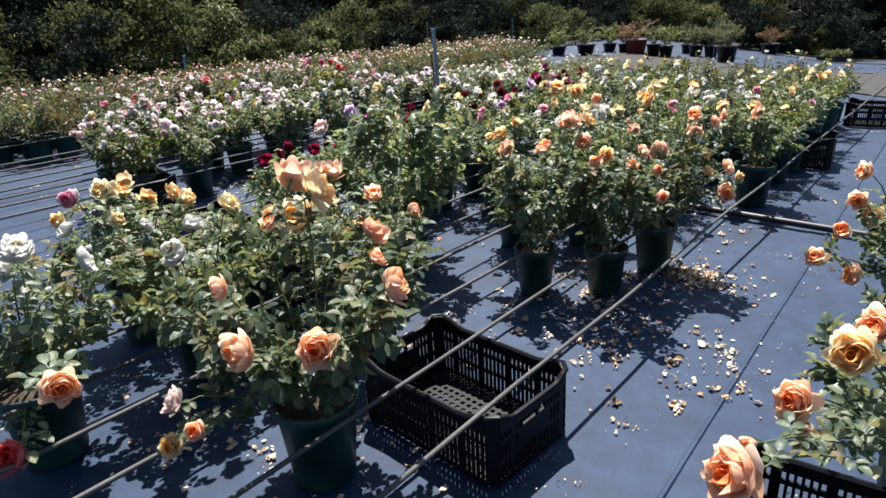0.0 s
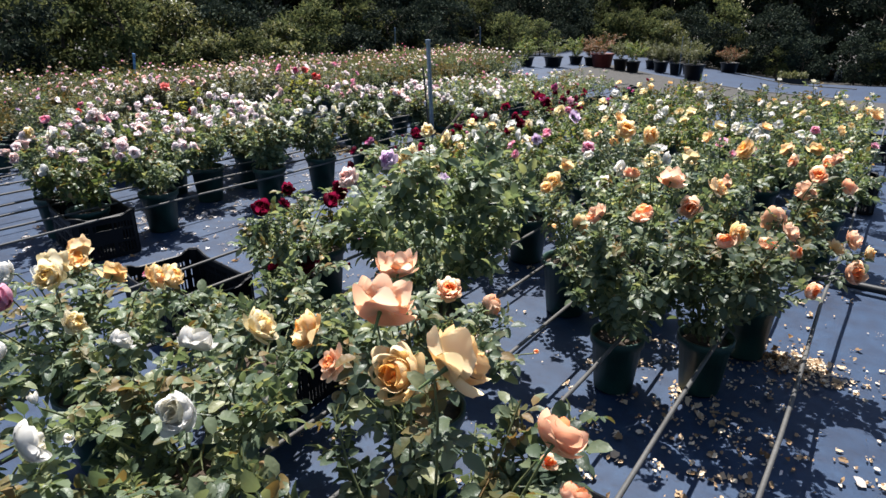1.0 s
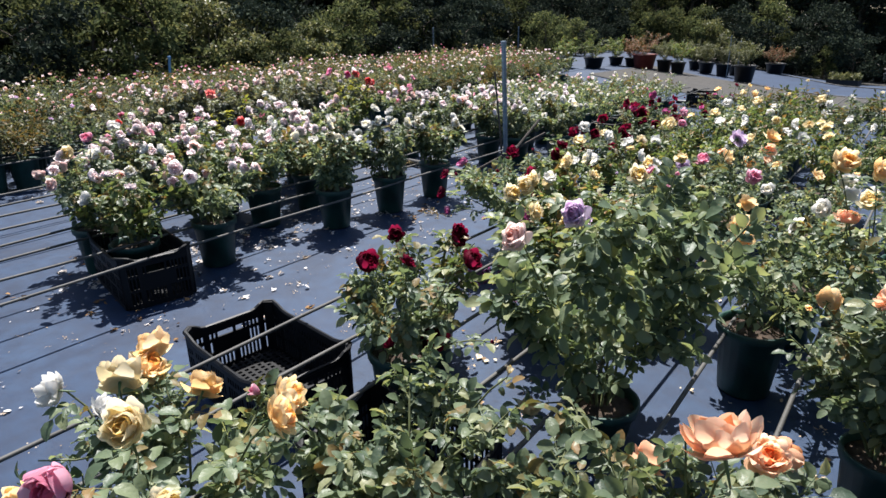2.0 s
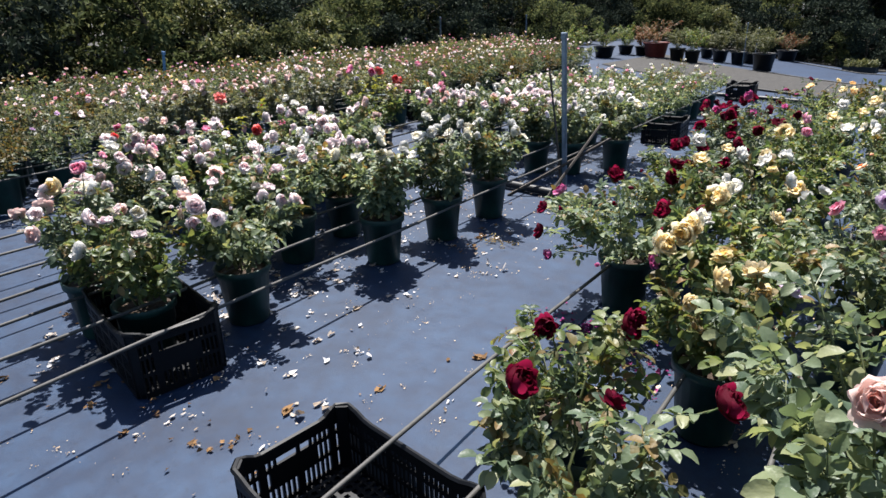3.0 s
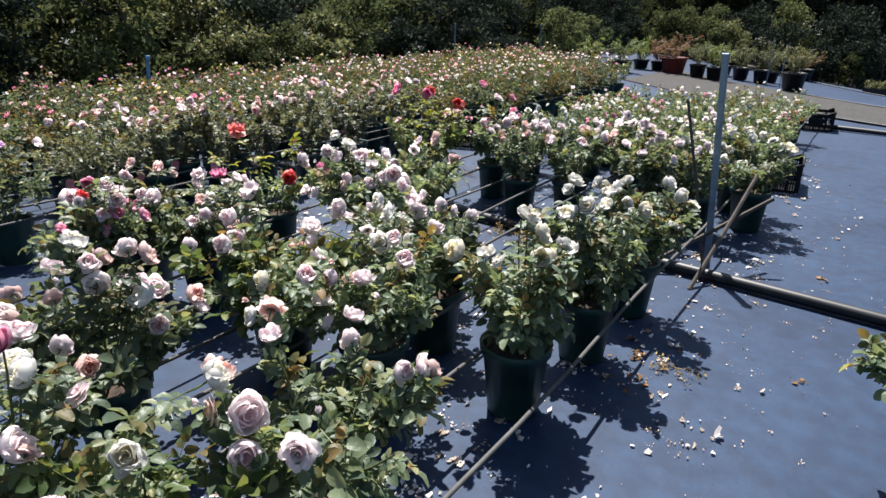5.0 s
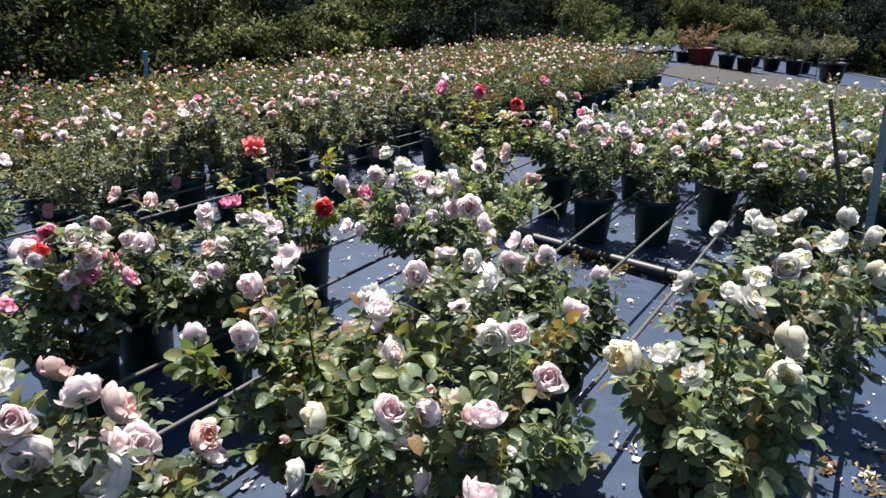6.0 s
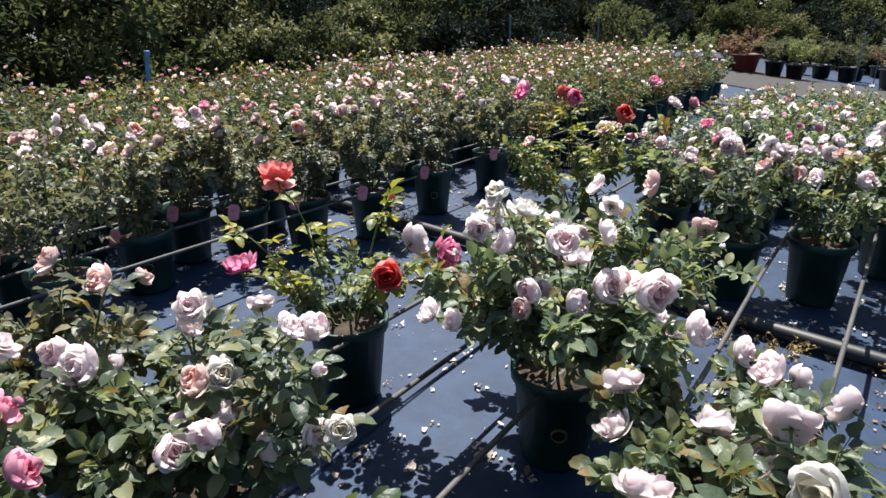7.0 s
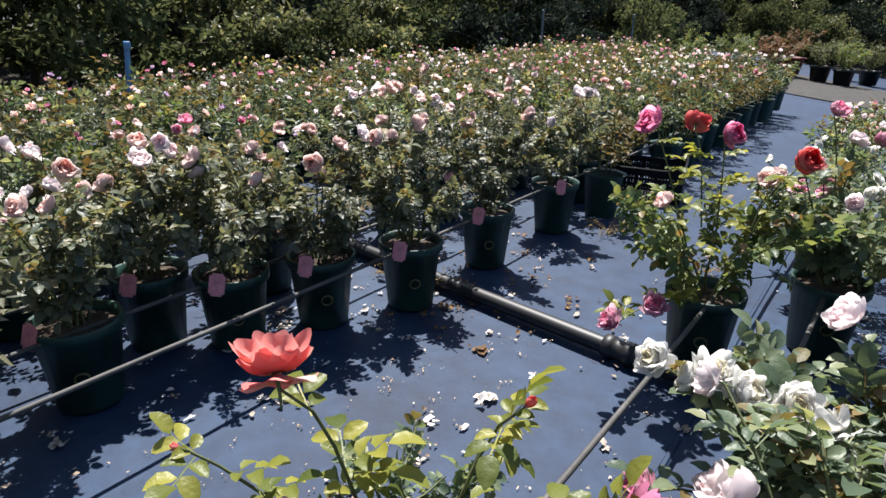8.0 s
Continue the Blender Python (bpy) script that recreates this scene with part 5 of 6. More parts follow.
place("blush", -6.50, 7.28, 0.84, 0.60, seed=75, count=13, leaves=330)
place("blush", -6.20, 7.90, 0.78, 0.60, seed=76, count=13, leaves=330)
place("blush", -5.85, 7.35, 0.84, 0.60, seed=77, count=13, leaves=330)
place("white", -5.50, 7.45, 0.78, 0.60, seed=78, count=9, leaves=330)
place("white", -5.15, 7.85, 0.78, 0.60, seed=79, count=9, leaves=330)
place("white", -5.35, 8.35, 0.78, 0.60, seed=80, count=9, leaves=330)
place("shell", -9.54, 5.35, 0.86, 0.56, mark=62, seed=90, tag=CARD_PINK, count=3, leafsize=0.082, leaves=430, blooms=((-9.46, 5.22, 0.81, 0.036, PALE_PINK, "cupped"), (-9.47, 5.31, 0.79, 0.031, PALE_PINK, "cupped"),))
place("shell", -9.48, 5.97, 0.95, 0.56, mark=58, seed=91, tag=CARD_PINK, count=3, leafsize=0.082, leaves=430, blooms=((-9.70, 5.53, 0.75, 0.039, PALE_PINK, "cupped"), (-9.68, 5.60, 0.77, 0.039, PALE_PINK, "cupped"), (-9.49, 5.85, 0.85, 0.043, PALE_PINK, "cupped"), (-9.49, 5.87, 0.79, 0.031, PALE_PINK, "cupped"),))
place("shell", -9.32, 6.34, 0.90, 0.56, mark=55, seed=92, tag=CARD_PINK, count=3, leafsize=0.082, leaves=430, blooms=((-9.39, 6.07, 0.74, 0.036, PALE_PINK, "cupped"), (-9.40, 6.07, 0.87, 0.034, PALE_PINK, "cupped"), (-9.17, 6.19, 0.82, 0.040, PALE_PINK, "cupped"), (-9.19, 6.24, 0.76, 0.030, PALE_PINK, "cupped"),))
place("shell", -9.11, 6.74, 0.92, 0.56, mark=48, seed=93, tag=CARD_PINK, count=3, leafsize=0.082, leaves=430, blooms=((-9.13, 6.52, 0.88, 0.040, PALE_PINK, "cupped"), (-9.14, 6.64, 0.86, 0.034, PALE_PINK, "cupped"),))
place("shell", -9.10, 7.43, 0.90, 0.56, mark=40, seed=94, tag=CARD_PINK, count=3, leafsize=0.082, leaves=430, blooms=((-9.18, 7.30, 0.84, 0.036, PALE_PINK, "cupped"), (-9.27, 7.14, 0.97, 0.031, BLUSH, "cupped"),))
place("shell", -9.07, 8.24, 0.90, 0.56, seed=95, tag=CARD_PINK, count=3, leafsize=0.082, leaves=430, blooms=((-9.03, 8.02, 0.77, 0.036, BLUSH, "cupped"),))
place("shell", -9.75, 5.75, 0.95, 0.56, seed=96, tag=CARD_PINK, count=3, leafsize=0.082, leaves=430)


def fill(x0, x1, y0, y1, dx, dy, kinds, n, skip=(), tall=1.0):
    """Pots in rows along y, thinned and jittered; kinds: a function of the place."""
    x = x1
    while x > x0:
        y = y0 + plan.uniform(0, dy)
        while y < y1:
            px, py = x + plan.uniform(-0.05, 0.05), y + plan.uniform(-0.07, 0.07)
            if free(px, py) and not any(a < px < b and c < py < d for a, b, c, d in skip) and plan.random() > 0.06:
                bush(kinds(px, py), px, py, n, tall=tall, rng=plan)
                TAKEN.append((px, py))
            y += dy
        x -= dx


def pick(*weighted):
    names = [k for k, c in weighted for _ in range(c)]
    return plan.choice(names)


def kinds_a(x, y):
    if x < -3.4:
        return pick(("crimson", 5), ("yellow", 2), ("lilac", 1))
    if y > 6.5:
        return pick(("yellow", 4), ("white", 4), ("amber", 2), ("apricot", 1))
    return pick(("amber", 3), ("yellow", 4), ("lilac", 2), ("green", 2), ("white", 2), ("apricot", 2))


def kinds_b(x, y):
    if y > 7.6:
        return pick(("white", 6), ("blush", 4), ("pink", 1))
    return pick(("blush", 6), ("white", 4), ("pink", 2), ("coral", 1))


def kinds_d(x, y):
    if x > -10.0:
        return pick(("shell", 8), ("blush", 2))
    return pick(("shell", 4), ("blush", 4), ("pink", 2), ("bronze", 2), ("white", 1))


fill(-4.0, -1.0, 2.6, 8.6, 0.56, 0.56, kinds_a, 1, SKIP_A)
fill(-8.0, -5.3, 2.0, 7.6, 0.54, 0.6, kinds_b, 1, SKIP_B)
fill(-8.0, -5.3, 7.6, 9.6, 0.54, 0.56, kinds_b, 1, SKIP_B, 0.84)
fill(-10.5, -9.3, 4.6, 9.6, 0.5, 0.52, kinds_d, 1, SKIP_D)
fill(0.5, 1.4, 2.4, 6.5, 0.5, 0.5, lambda x, y: "apricot", 1)


def far_roses(name, spots, label, share_of=0.62, tall=1.0):
    """The bushes past those, too many to count: pots, leaves and blooms as joined meshes."""
    thing = new(name)
    rng = random.Random(name)
    shapes = []
    for k in range(5):
        r = random.Random(40 + k)
        shapes.append(canopy(r, 0.84 + 0.04 * k, 0.54 + 0.03 * k, POT_H, 6, 150, 0.12, 0, 0.35))
    lv, lf, ls, lb = [], [], [], 0
    bv, bf, bs, bt, bb = [], [], [], [], 0
    cv, cf, cb = [], [], 0
    pv, pf, pb = [], [], 0
    leafs = [LEAF, LEAF_YELLOW, LEAF_DARK, LEAF_BRONZE]
    pairs = [APRICOT, AMBER, YELLOW, WHITE, CREAM, BLUSH, PALE_PINK, PINK, MAGENTA, CORAL, CRIMSON, LILAC]
    mats = [m for pair in pairs for m in pair]
    flower = [petals("cupped", 0, k) for k in range(3)]
    tub_v, tub_f = lathe([(POT_R * 0.76, 0.004), (POT_R * 0.95, POT_H - 0.045), (POT_R * 1.05, POT_H - 0.03), (POT_R * 0.9, POT_H - 0.04)], 10)
    for x, y, kind in spots:
        leaf_m, main, second, share, _, size, many, _ = KINDS[kind]
        cane, leaf, tips, ways = shapes[rng.randrange(5)]
        a, s = rng.uniform(0, 6.28), rng.uniform(0.9, 1.12) * tall
        m = np.array([[math.cos(a), -math.sin(a), 0], [math.sin(a), math.cos(a), 0], [0, 0, 1]]) * s
        at = np.array([x, y, 0.002])
        lv.append(leaf[0] @ m.T + at)
        lf.append(leaf[1] + lb)
        own = leafs.index(leaf_m)
        ls += [3 if k else own for k in young_slots(leaf[0], leaf[1], 0.9, rng, 0.6)]
        lb += len(leaf[0])
        cv.append(cane[0] @ m.T + at)
        cf.append(cane[1] + cb)
        cb += len(cane[0])
        pv.append(tub_v * tall + at)
        pf.append(tub_f + pb)
        pb += len(tub_v)
        order = sorted(range(len(tips)), key=lambda i: -tips[i][2] + rng.uniform(0, 0.2))
        for i in order[: int(many * share_of)]:
            pair = second if rng.random() < share else main
            fv, ff, fsl, _, ft = flower[rng.randrange(3)]
            way = Vector(ways[i]) + Vector((rng.uniform(-0.5, 0.5), rng.uniform(-0.5, 0.5), 0.3))
            q = np.array(way.to_track_quat("Z", "Y").to_matrix()) * size * rng.uniform(0.5, 0.95)
            bv.append(fv @ q.T + m @ tips[i] + at)
            bf.append(ff + bb)
            bs += [2 * pairs.index(pair) + k for k in fsl]
            bt.append(ft)
            bb += len(fv)
    part("pots", array_mesh("pots", np.concatenate(pv), [np.concatenate(pf)], [POT_GREEN]), POT_GREEN, thing)
    part("woody_stem", array_mesh("woody_stem", np.concatenate(cv), [np.concatenate(cf)], [CANE_WOOD]), CANE_WOOD, thing)
    part("foliage", array_mesh("foliage", np.concatenate(lv), [np.concatenate(lf)], leafs, ls, smooth=False), LEAF, thing)
    part("blooms", array_mesh("blooms", np.concatenate(bv), [np.concatenate(bf)], mats, bs, smooth=False, tone=np.concatenate(bt)), mats, thing)
    return tagged(thing, label, "rose bushes", kind="stuff")


def spots_in(x0, x1, y0, y1, dx, dy, kinds):
    out = []
    x = x1
    while x > x0:
        y = y0 + plan.uniform(0, dy)
        while y < y1:
            px, py = x + plan.uniform(-0.06, 0.06), y + plan.uniform(-0.1, 0.1)
            if free(px, py, 0.36) and plan.random() > 0.04:
                out.append((px, py, kinds(px, py)))
            y += dy
        x -= dx
    return out


def kinds_far(x, y):
    if x > -10.8 and y > 8.8:
        return pick(("white", 3), ("blush", 4), ("shell", 5), ("pink", 2), ("green", 2), ("bronze", 2))
    return pick(("shell", 8), ("blush", 3), ("pink", 5), ("bronze", 5), ("green", 3), ("lilac", 3))


FAR_SPOTS = spots_in(-13.3, -10.6, 0.5, 21.0, 0.44, 0.46, kinds_far) + spots_in(-10.6, -8.95, 8.8, 18.0, 0.44, 0.46, kinds_far) + spots_in(-10.6, -9.3, 0.5, 4.6, 0.44, 0.46, kinds_far)
far_roses("far_rose_bed", [s for s in FAR_SPOTS if s[1] < 15.6 - 0.9 * (s[0] + 8.8) and not (s[0] > -9.3 and 9.0 < s[1] < 9.95)], "dense far rows of potted roses with pink, blush and white blooms")
far_roses("middle_rose_bed", spots_in(-8.0, -5.3, 9.6, 12.5, 0.45, 0.46, kinds_b), "dense low rows of potted roses with many white blooms", tall=0.8)
far_roses("side_rose_bed", spots_in(-3.9, -1.0, 8.6, 9.7, 0.45, 0.46, kinds_a), "dense rows of potted roses with yellow, white and amber blooms", 0.5)


# ---- shrubs and trees behind ----
def leaf_cloud(rng, clumps, per, leaf, reach):
    """Many small leaves in clumps: verts and faces."""
    nrng = np.random.default_rng(rng.randrange(1 << 30))
    centre = np.repeat(np.array(clumps), per, axis=0)
    n = len(centre)
    off = nrng.normal(0, 1, (n, 3))
    off *= (reach * nrng.uniform(0.35, 1.0, (n, 1)) ** 0.5) / np.maximum(np.linalg.norm(off, axis=1, keepdims=True), 1e-6)
    off[:, 2] *= 0.62
    turns = frames_along(nrng.normal(0, 1, (n, 3)) + off * 0.6 / reach, nrng.normal(0, 0.5, (n, 3)) + np.array([0, 0, 1.0]))
    tv, tf = leaflet(1.0, 0.55, 0.1, 0)
    return spread_copies(tv, tf, centre + off, turns, leaf * nrng.uniform(0.6, 1.3, n))


TREES = {}


def tree(x, y, h, spread, m, seed, low=0.15, n_limbs=9, per=70, leaf=0.22, name="tree", label="", turn=0.0, scale=1.0):
    key = (name, seed)
    if key in TREES:
        ob = copy_thing(TREES[key], pose(x, y, ground_z(x, y) - 0.05, 0, 0, turn))
        ob.scale = (scale, scale, scale * 1.05)
        return ob
    rng = random.Random(seed)
    thing = new(name)
    thing.matrix_world = pose(x, y, ground_z(x, y) - 0.05, 0, 0, turn)
    paths, radii, clumps = [], [], []
    bend = [Vector((rng.uniform(-0.3, 0.3), rng.uniform(-0.3, 0.3), 0)) * (i / 5) for i in range(6)]
    trunk = [Vector((0, 0, h * 0.92 * i / 5)) + bend[i] for i in range(6)]
    paths.append(trunk)
    radii.append((h * 0.022, h * 0.004))
    for i in range(n_limbs):
        u = low + (0.95 - low) * (i + rng.uniform(0, 0.8)) / n_limbs
        a = i * 2.4 + rng.uniform(-0.5, 0.5)
        k = u * 5
        p = trunk[min(int(k), 4)].lerp(trunk[min(int(k) + 1, 5)], k - int(k))
        r = spread * (0.55 + 0.45 * math.sin(math.pi * min(1, u * 0.85 + 0.1))) * rng.uniform(0.65, 1.1)
        q = p + Vector((math.cos(a) * r, math.sin(a) * r, h * rng.uniform(0.02, 0.16)))
        midp = p.lerp(q, 0.5) + Vector((0, 0, h * 0.03))
        paths.append([p, midp, q])
        radii.append((h * 0.007, h * 0.0018))
        for s in (0.45, 0.7, 0.9, 1.05):
            c = p.lerp(q, s) + Vector((rng.uniform(-1, 1), rng.uniform(-1, 1), rng.uniform(-0.6, 0.8))) * spread * 0.2
            clumps.append(c)
    clumps += [trunk[5] + Vector((rng.uniform(-1, 1), rng.uniform(-1, 1), rng.uniform(-0.4, 0.7))) * spread * 0.3 for _ in range(4)]
    v, f = tubes(paths, radii, 7)
    part("trunk", array_mesh("trunk", v, [f], [BARK]), BARK, thing)
    v, f = leaf_cloud(rng, clumps, per, leaf, spread * 0.27)
    part("crown", array_mesh("crown", v, [f], [m], smooth=False), m, thing)
    TREES[key] = tagged(thing, label, name.replace("_", " "), "trees round the nursery")
    return thing


wood = random.Random(5)
LIT, DIM = "sunlit green leafy tree at the wood's edge", "shaded leafy tree at the wood's edge"
# The wood's edge in depth: low shrubs in the sun, taller ones behind, then the tall wood, its gloom put into the leaf
# colour.


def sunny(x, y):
    """Shares of green and of pale yellow-green leaves coloured as sunlit along the wood's edge; the rest take the shade
    colour, most in its corner and at its far end.
    """
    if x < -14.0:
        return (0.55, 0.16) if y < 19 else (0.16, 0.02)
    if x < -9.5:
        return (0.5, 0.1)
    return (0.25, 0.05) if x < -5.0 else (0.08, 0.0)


BELTS = ((15.1, 34.0, 1.2, 1.5), (16.9, 35.6, 1.7, 2.3), (19.2, 37.8, 2.3, 3.1))
for row, (off, back_y, gap, h) in enumerate(BELTS):
    count = int((back_y - 2) / gap)
    spots = [(-off, 2 + gap * k) for k in range(count)] + [(-off + gap * (k + 0.5), back_y) for k in range(int(26 / gap))]
    for x, y in spots:
        if wood.random() < 0.2:
            continue
        px, py, roll = x + wood.uniform(-0.6, 0.6), y + wood.uniform(-0.6, 0.6), wood.random()
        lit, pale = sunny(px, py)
        # Sun and shade painted by leaf colour: lit green, bright lit clumps, shaded.
        m, k = (TREE_LEAF, 0) if roll < lit else ((SHRUB_LEAF, 20) if roll < lit + pale else (TREE_LEAF_SHADED, 10))
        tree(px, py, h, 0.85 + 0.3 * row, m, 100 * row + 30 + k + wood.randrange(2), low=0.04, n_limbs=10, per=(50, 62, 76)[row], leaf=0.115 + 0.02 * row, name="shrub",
             label="leafy green shrub in front of the wood" if k == 0 else ("shaded green shrub in front of the wood" if k == 10 else "sunlit yellow-green shrub in front of the wood"),
             turn=wood.uniform(0, 360), scale=wood.uniform(0.75, 1.3))
EDGE = [(-22.5, 2 + 2.4 * k) for k in range(17)] + [(-21 + 2.4 * k, 41.0) for k in range(15)]
for row in range(2):
    for k, (x, y) in enumerate(EDGE):
        side = k < 17
        px = x - (2.8 * row if side else 0) + wood.uniform(-0.9, 0.9)
        py = y + (0 if side else 2.8 * row) + wood.uniform(-0.9, 0.9)
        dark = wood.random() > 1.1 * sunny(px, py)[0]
        # Trees meant to stand in shade get the darker leaf colour.
        tree(px, py, 6.5, 2.2, TREE_LEAF_SHADED if dark else TREE_LEAF, wood.randrange(2) + (10 if dark else 0) + 40 * row, low=0.03, n_limbs=14, per=30 if row else 125, leaf=0.34 if row else 0.15,
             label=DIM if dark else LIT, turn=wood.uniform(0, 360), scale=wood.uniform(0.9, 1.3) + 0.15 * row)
# A far belt of taller wood closes the view, and trees stand round the side behind the walk, all in the shade colour.
for k in range(30):
    px, py = (-33 + wood.uniform(-1, 1), -10 + 3.6 * k) if k < 16 else (-31 + 3.6 * (k - 16), 53 + wood.uniform(-1, 1))
    tree(px, py, 6.5, 2.2, TREE_LEAF_SHADED, 50 + wood.randrange(2), turn=wood.uniform(0, 360), scale=2.3)
for k in range(18):
    a = -2.5 + 3.7 * k / 17
    px, py = 2 + 27 * math.cos(a), 4 + 27 * math.sin(a)
    if px > -13:
        tree(px, py, 6.5, 2.2, TREE_LEAF_SHADED, 50 + wood.randrange(2), turn=wood.uniform(0, 360), scale=1.2)


def tub(x, y, h, r, leaf_m, pot_m, plant_h, seed, label, pot_name="pot"):
    rng = random.Random(seed)
    thing = new("potted_shrub")
    thing.location = (x, y, ground_z(x, y) + 0.006)
    part(pot_name, pot_mesh(pot_m, 18, h, r), pot_m, thing)
    part("soil", soil_mesh(h, r), SOIL, thing)
    cane, leaf, _, _ = canopy(rng, plant_h, max(r * 3.4, 0.9), h, 13, 460, 0.115, 1, 0.4)
    part("woody_stem", array_mesh("woody_stem", cane[0], [cane[1], cane[2]], [CANE_WOOD]), CANE_WOOD, thing)
    part("foliage", array_mesh("foliage", leaf[0], [leaf[1]], [leaf_m], smooth=False), leaf_m, thing)
    return tagged(thing, label, "potted shrub", "potted shrubs by the path")


# x, y, pot radius, pot height, plant height, look
ROW = ((-12.1, 22.42, 0.29, 0.32, 1.12, 'olive'),
       (-11.41, 23.31, 0.36, 0.37, 1.19, 'olive'),
       (-11.37, 25.37, 0.28, 0.31, 1.2, 'olive'),
       (-10.83, 25.61, 0.26, 0.31, 1.2, 'red'),
       (-10.22, 25.29, 0.45, 0.52, 1.49, 'tub'),
       (-9.31, 24.83, 0.27, 0.42, 1.32, 'green'),
       (-8.72, 24.54, 0.26, 0.41, 1.38, 'olive'),
       (-8.96, 27.62, 0.25, 0.33, 1.44, 'green'),
       (-8.22, 26.4, 0.28, 0.4, 1.43, 'green'),
       (-7.52, 26.02, 0.26, 0.43, 1.6, 'green'),
       (-7.37, 27.28, 0.25, 0.36, 1.5, 'green'),
       (-6.37, 23.95, 0.35, 0.55, 1.46, 'green'),
       (-6.78, 32.08, 0.4, 0.43, 1.33, 'red'),
       (-6.53, 33.9, 0.33, 0.46, 1.46, 'green'),
       (-7.21, 34.25, 0.31, 0.4, 1.4, 'olive'),
       (-3.32, 40.74, 0.2, 0.27, 0.8, 'red'),
       (-6.49, 38.2, 0.19, 0.32, 0.97, 'olive'))
for k, (x, y, r, h, tall, kind) in enumerate(ROW):
    leaf_m, pot_m, label = {"tub": (SHRUB_RED, TUB_RED, "reddish-leaved shrub in a terracotta tub"), "red": (SHRUB_RED, POT_BLACK, "reddish shrub in a black plastic pot"),
                            "green": (SHRUB_LEAF, POT_BLACK, "yellow-green shrub in a black plastic pot"), "olive": (LEAF_YELLOW, POT_BLACK, "olive green shrub in a black plastic pot")}[kind]
    tub(x, y, h, r, leaf_m, pot_m, tall, 300 + k, label)
for x, y, h in ((-7.25, 25.44, 1.42), (-6.8, 24.88, 1.29), (-6.41, 38.72, 1.43), (-6.52, 45.68, 1.33), (-6.41, 49.38, 1.09), (-6.35, 50.75, 1.03)):
    steel_post(x, y, h, STEEL, "thin pale stake by the potted shrubs", w=0.012)


def planter(x, y, turn):
    """A low black trough of yellow-green plants."""
    thing = new("planter_trough")
    thing.matrix_world = pose(x, y, ground_z(x, y) + 0.006, 0, 0, turn)
    bm = bmesh.new()
    box_into(bm, (-0.55, -0.3, 0.0), (0.55, 0.3, 0.24))
    top = max(bm.faces, key=lambda f: f.calc_center_median().z)
    inner = bmesh.ops.inset_region(bm, faces=[top], thickness=0.02)
    for v in top.verts:
        v.co.z -= 0.05
    part("trough", bm, POT_BLACK, thing)
    rng = random.Random(77)
    v, f = leaf_cloud(rng, [(rng.uniform(-0.48, 0.48), rng.uniform(-0.24, 0.24), rng.uniform(0.24, 0.42)) for _ in range(26)], 40, 0.1, 0.14)
    part("foliage", array_mesh("foliage", v, [f], [SHRUB_LEAF], smooth=False), SHRUB_LEAF, thing)
    return tagged(thing, "low black trough of yellow-green plants on the ground cover", "planter")


planter(-4.02, 30.51, -8)


# ---- dry weeds and pipe fittings ----
def weed(x, y, r, h, n, seed):
    """A tuft of thin dry stalks lying half flat, with a few seed leaves."""
    rng = random.Random(seed)
    thing = new("dry_weed")
    thing.matrix_world = pose(x, y, 0.004, 0, 0, 0)
    paths, ends = [], []
    for _ in range(n):
        a, q, z = rng.uniform(0, 6.283), r * rng.uniform(0.4, 1.0), h * rng.uniform(0.15, 1.0)
        end = (q * math.cos(a), q * math.sin(a), z)
        paths.append([(0, 0, 0.0), (end[0] * 0.4 + rng.uniform(-0.01, 0.01), end[1] * 0.4, z * 0.75), end])
        ends += [end, tuple(c * 0.7 for c in end)]
    v, f = tubes(paths, [(0.0016, 0.0007)] * n, 3)
    tie = np.array([(len(v), 9 * i + j, 9 * i + (j + 1) % 3) for i in range(n) for j in range(3)])
    part("stalks", array_mesh("stalks", np.concatenate([v, [[0.0, 0.0, -0.002]]]), [f, tie], [WEED_DRY]), WEED_DRY, thing)
    v, f = leaf_cloud(rng, ends, 3, 0.022, 0.012)
    v[:, 2] = np.maximum(v[:, 2], 0.006)
    part("foliage", array_mesh("foliage", v, [f], [WEED_DRY], smooth=False), WEED_DRY, thing)
    return tagged(thing, "small dry straw-coloured weed rooted in the ground cover", "weed", "dry weeds")


for k, (x, y, r, h, n) in enumerate(((-9.12, 7.02, 0.16, 0.10, 18), (-9.45, 6.98, 0.12, 0.07, 12), (-8.75, 8.45, 0.22, 0.08, 20), (-6.52, 6.44, 0.16, 0.12, 18), (-6.05, 6.58, 0.12, 0.16, 14), (-8.0, 8.1, 0.16, 0.1, 14), (-6.75, 6.55, 0.12, 0.10, 12), (-5.05, 5.25, 0.18, 0.03, 12))):
    weed(x, y, r, h, n, 700 + k)


def coupling(x, y, way):
    """A ribbed black clamp round the header pipe."""
    v, f = lathe([(0.030, -0.075), (0.052, -0.07), (0.052, -0.03), (0.046, -0.026), (0.046, 0.026), (0.052, 0.03), (0.052, 0.07), (0.030, 0.075)], 16)
    ob = part("pipe_coupling", array_mesh("pipe_coupling", v, [f], [PIPE_BLACK]), PIPE_BLACK)
    ob.matrix_world = pose(x, y, 0.05, 0, 90, way)
    return tagged(ob, "black ribbed coupling on the irrigation header pipe", "pipe coupling", "irrigation pipes")


coupling(-8.05, 6.86, -7)


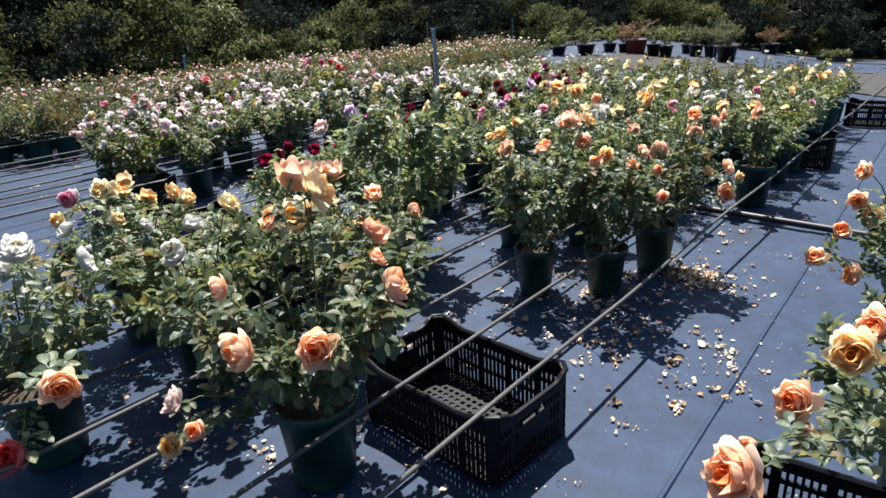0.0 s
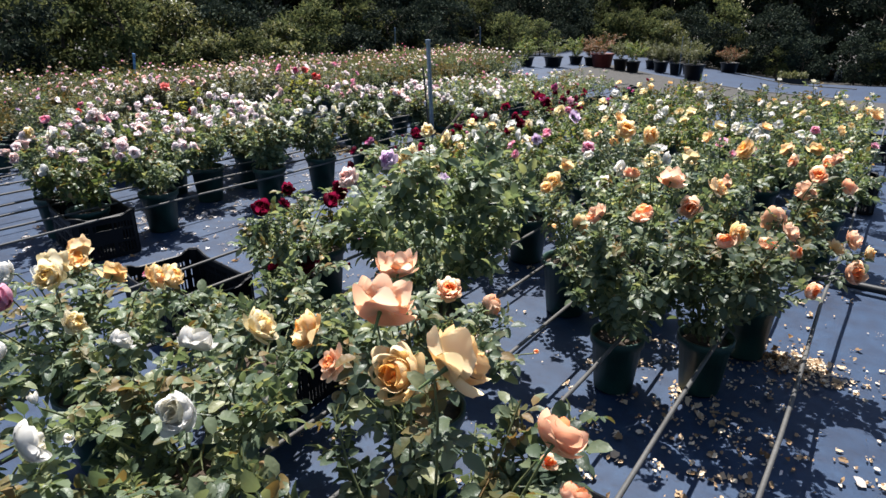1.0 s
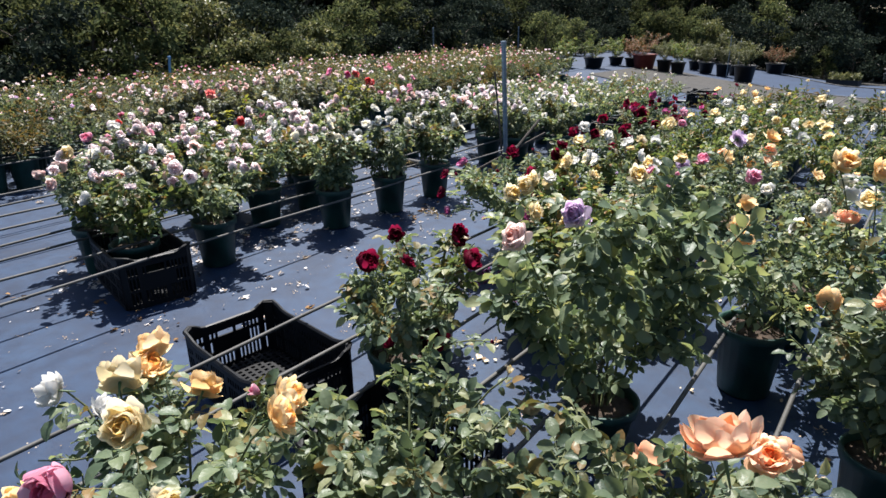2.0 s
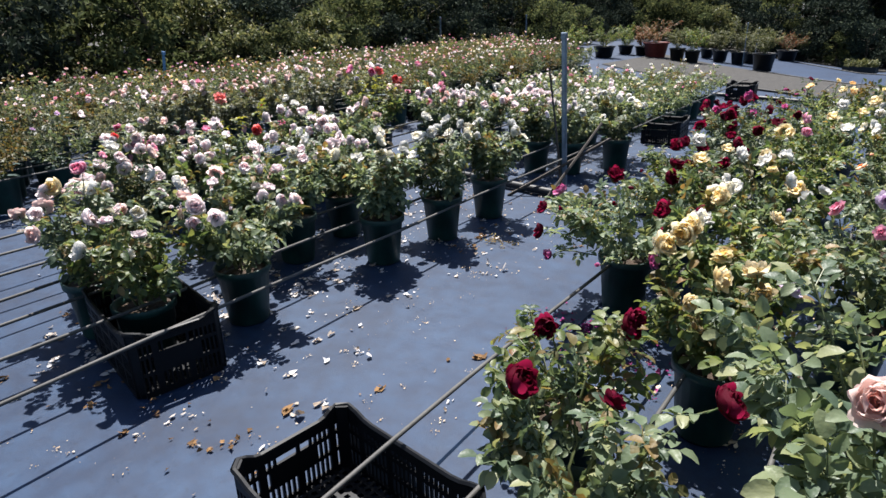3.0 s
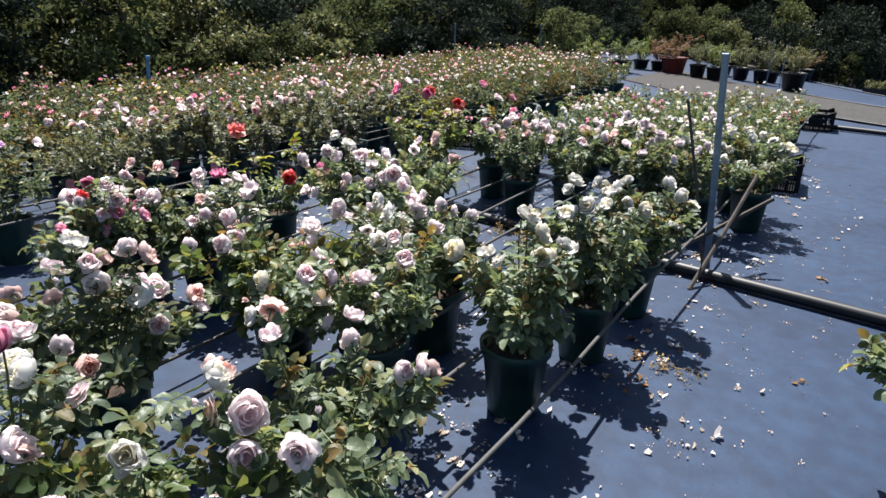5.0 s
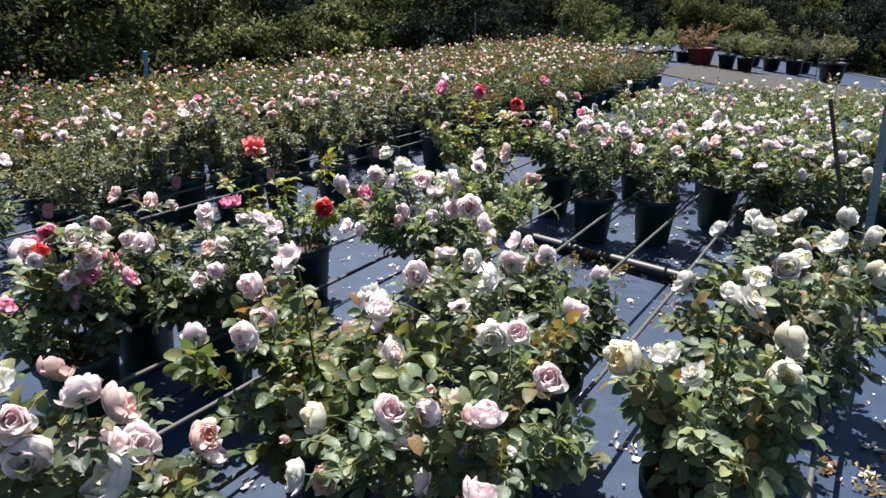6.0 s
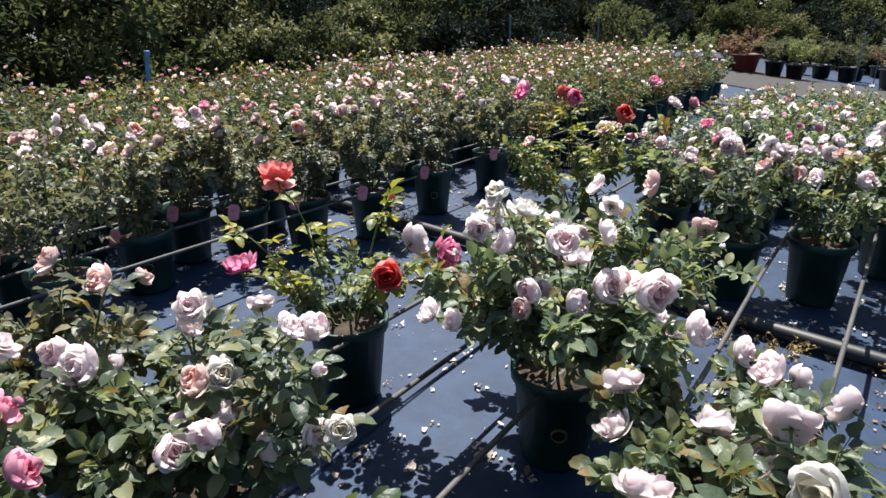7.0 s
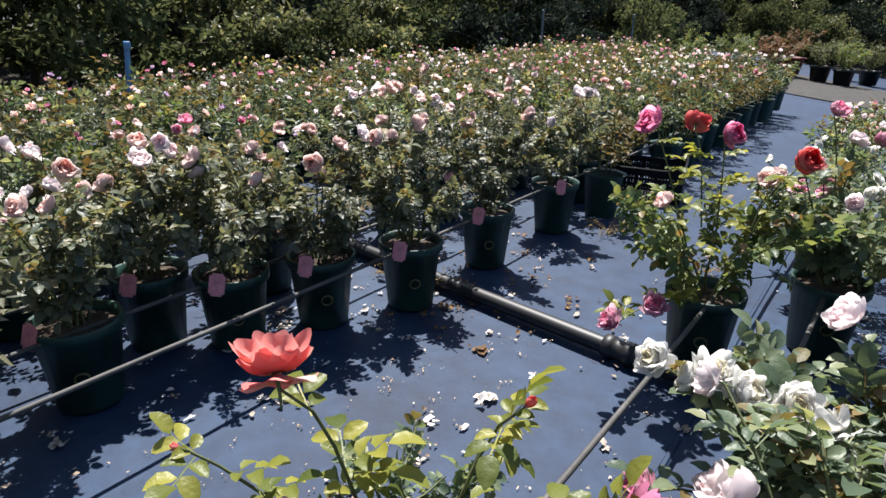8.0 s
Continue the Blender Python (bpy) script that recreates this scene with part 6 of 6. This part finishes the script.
# ---- fallen petals and leaves ----
def litter(name, patches, m, label, seed, size=0.022):
    """patches: centre x, y, spread x, spread y, how many."""
    nrng = np.random.default_rng(seed)
    pos = []
    for x, y, sx, sy, c in patches:
        # petals drop in small heaps, with strays between them
        heaps = np.stack([nrng.normal(x, sx, max(2, int(c) // 9)), nrng.normal(y, sy, max(2, int(c) // 9))], -1)
        at = heaps[nrng.integers(0, len(heaps), int(c))] + nrng.normal(0, 0.05, (int(c), 2)) * nrng.choice([0.22, 0.5, 2.8], (int(c), 1), p=[0.45, 0.33, 0.22])
        pos.append(np.c_[at, np.full(int(c), 0.011)])
    pos = np.concatenate(pos)
    n = len(pos)
    turns = frames_along(np.stack([nrng.normal(0, 1, n), nrng.normal(0, 1, n), nrng.normal(0, 0.22, n)], -1), np.stack([nrng.normal(0, 0.35, n), nrng.normal(0, 0.35, n), np.ones(n)], -1))
    stretch = np.stack([nrng.uniform(0.35, 1.1, n), nrng.uniform(0.6, 1.4, n), nrng.uniform(0.3, 1.3, n)], -1)
    scale = size * (0.35 + 1.5 * nrng.beta(1.2, 3.0, (n, 1))) * stretch
    vs, fs, base = [], [], 0
    for k in range(8):
        # a torn, curled flake: a fan with an uneven rim
        ang = np.linspace(0, 6.283, 8, endpoint=False) + nrng.uniform(-0.3, 0.3, 8)
        rim = nrng.uniform(0.28, 0.72, 8)
        curl = 0.5 * (rim * np.cos(ang - nrng.uniform(0, 6))) ** 2 + nrng.uniform(-0.06, 0.06, 8)
        tv = np.concatenate([[[0.0, 0, 0]], np.stack([rim * np.cos(ang), rim * np.sin(ang), curl], -1)])
        tf = np.array([(0, 1 + j, 1 + (j + 1) % 8) for j in range(8)])
        sel = np.arange(n) % 8 == k
        v, f = spread_copies(tv, tf, pos[sel], turns[sel], scale[sel])
        low = v.reshape(-1, 9, 3)[:, :, 2].min(axis=1)
        v[:, 2] += np.repeat(0.007 - low, 9)
        vs.append(v)
        fs.append(f + base)
        base += len(v)
    v, f = np.concatenate(vs), np.concatenate(fs)
    return tagged(part(name, array_mesh(name, v, [f], [m], smooth=False), m), label, "petals", kind="stuff")


litter("fallen_petals", [(-1.2, 3.3, 0.35, 0.5, 630), (-0.86, 3.88, 0.09, 0.07, 620), (-0.64, 3.80, 0.10, 0.10, 90), (-0.43, 3.01, 0.06, 0.08, 30), (-0.33, 2.80, 0.08, 0.10, 45), (-0.75, 4.6, 0.25, 0.4, 70), (-0.75, 3.2, 0.35, 0.6, 80), (-1.9, 1.6, 0.5, 0.6, 570), (-1.0, 2.9, 0.3, 0.25, 195), (-0.3, 2.6, 0.4, 0.6, 60), (-1.0, 7.0, 0.5, 1.2, 375), (-3.2, 4.4, 0.4, 0.6, 375)],
       DRY_PETAL, "dry apricot petals and leaves on the ground cover", 1, 0.023)
litter("fallen_white_petals", [(-5.85, 3.9, 0.25, 0.7, 495), (-5.95, 2.9, 0.25, 0.3, 300), (-5.35, 5.0, 0.2, 0.5, 105), (-6.8, 5.0, 0.8, 1.2, 1050), (-7.9, 5.6, 0.5, 0.7, 225), (-6.0, 7.0, 0.6, 0.4, 330), (-5.1, 8.2, 0.25, 1.0, 495), (-4.8, 4.0, 0.4, 1.4, 120), (-9.3, 6.6, 0.35, 1.2, 495), (-8.5, 6.2, 0.4, 0.8, 75), (-3.6, 2.6, 0.8, 0.8, 90), (-6.9, 7.6, 0.7, 0.4, 300)],
       WHITE_LITTER, "white and blush petals fallen on the ground cover", 2, 0.025)
litter("fallen_red_petals", [(-3.93, 4.28, 0.10, 0.10, 360), (-3.55, 4.05, 0.12, 0.15, 90), (-4.2, 4.5, 0.4, 0.8, 40)], RED_LITTER, "dark red petals fallen under the crimson rose", 3, 0.02)
litter("fallen_leaves", [(-5.3, 5.35, 0.2, 0.2, 105), (-8.9, 7.2, 0.25, 0.4, 240), (-4.7, 4.2, 0.5, 1.5, 67), (-5.7, 2.6, 0.5, 0.3, 180), (-6.0, 6.3, 0.3, 0.3, 105), (-0.5, 3.5, 0.3, 1.0, 60), (-1.0, 3.9, 0.07, 0.07, 170)], BROWN_LITTER, "dry brown leaves and twigs on the ground cover", 4, 0.026)

litter("large_fallen_petals", [(-4.76, 3.00, 0.05, 0.06, 9), (-5.21, 3.77, 0.02, 0.02, 4), (-4.98, 3.59, 0.05, 0.05, 2), (-5.3, 3.3, 0.25, 0.4, 9), (-4.9, 5.0, 0.3, 0.9, 10), (-8.4, 6.1, 0.35, 0.5, 14), (-0.55, 3.0, 0.3, 0.7, 9)], WHITE_LITTER, "broad white rose petals lying on the ground cover", 6, 0.05)
litter("broad_dry_leaves", [(-4.54, 3.22, 0.03, 0.03, 3), (-4.45, 4.0, 0.25, 0.6, 10), (-8.5, 6.6, 0.3, 0.5, 8)], BROWN_LITTER, "broad dry brown leaves on the ground cover", 7, 0.05)
litter("petal_flecks", [(-4.75, 3.8, 0.5, 1.8, 900), (-4.7, 7.5, 0.45, 1.8, 500), (-0.3, 3.6, 0.5, 1.4, 350), (-8.5, 6.3, 0.4, 1.2, 700), (-6.2, 6.0, 0.7, 0.6, 500), (-2.6, 3.0, 0.9, 0.9, 500)], DRY_PETAL, "tiny dry flecks of petal and leaf on the ground cover", 5, 0.008)
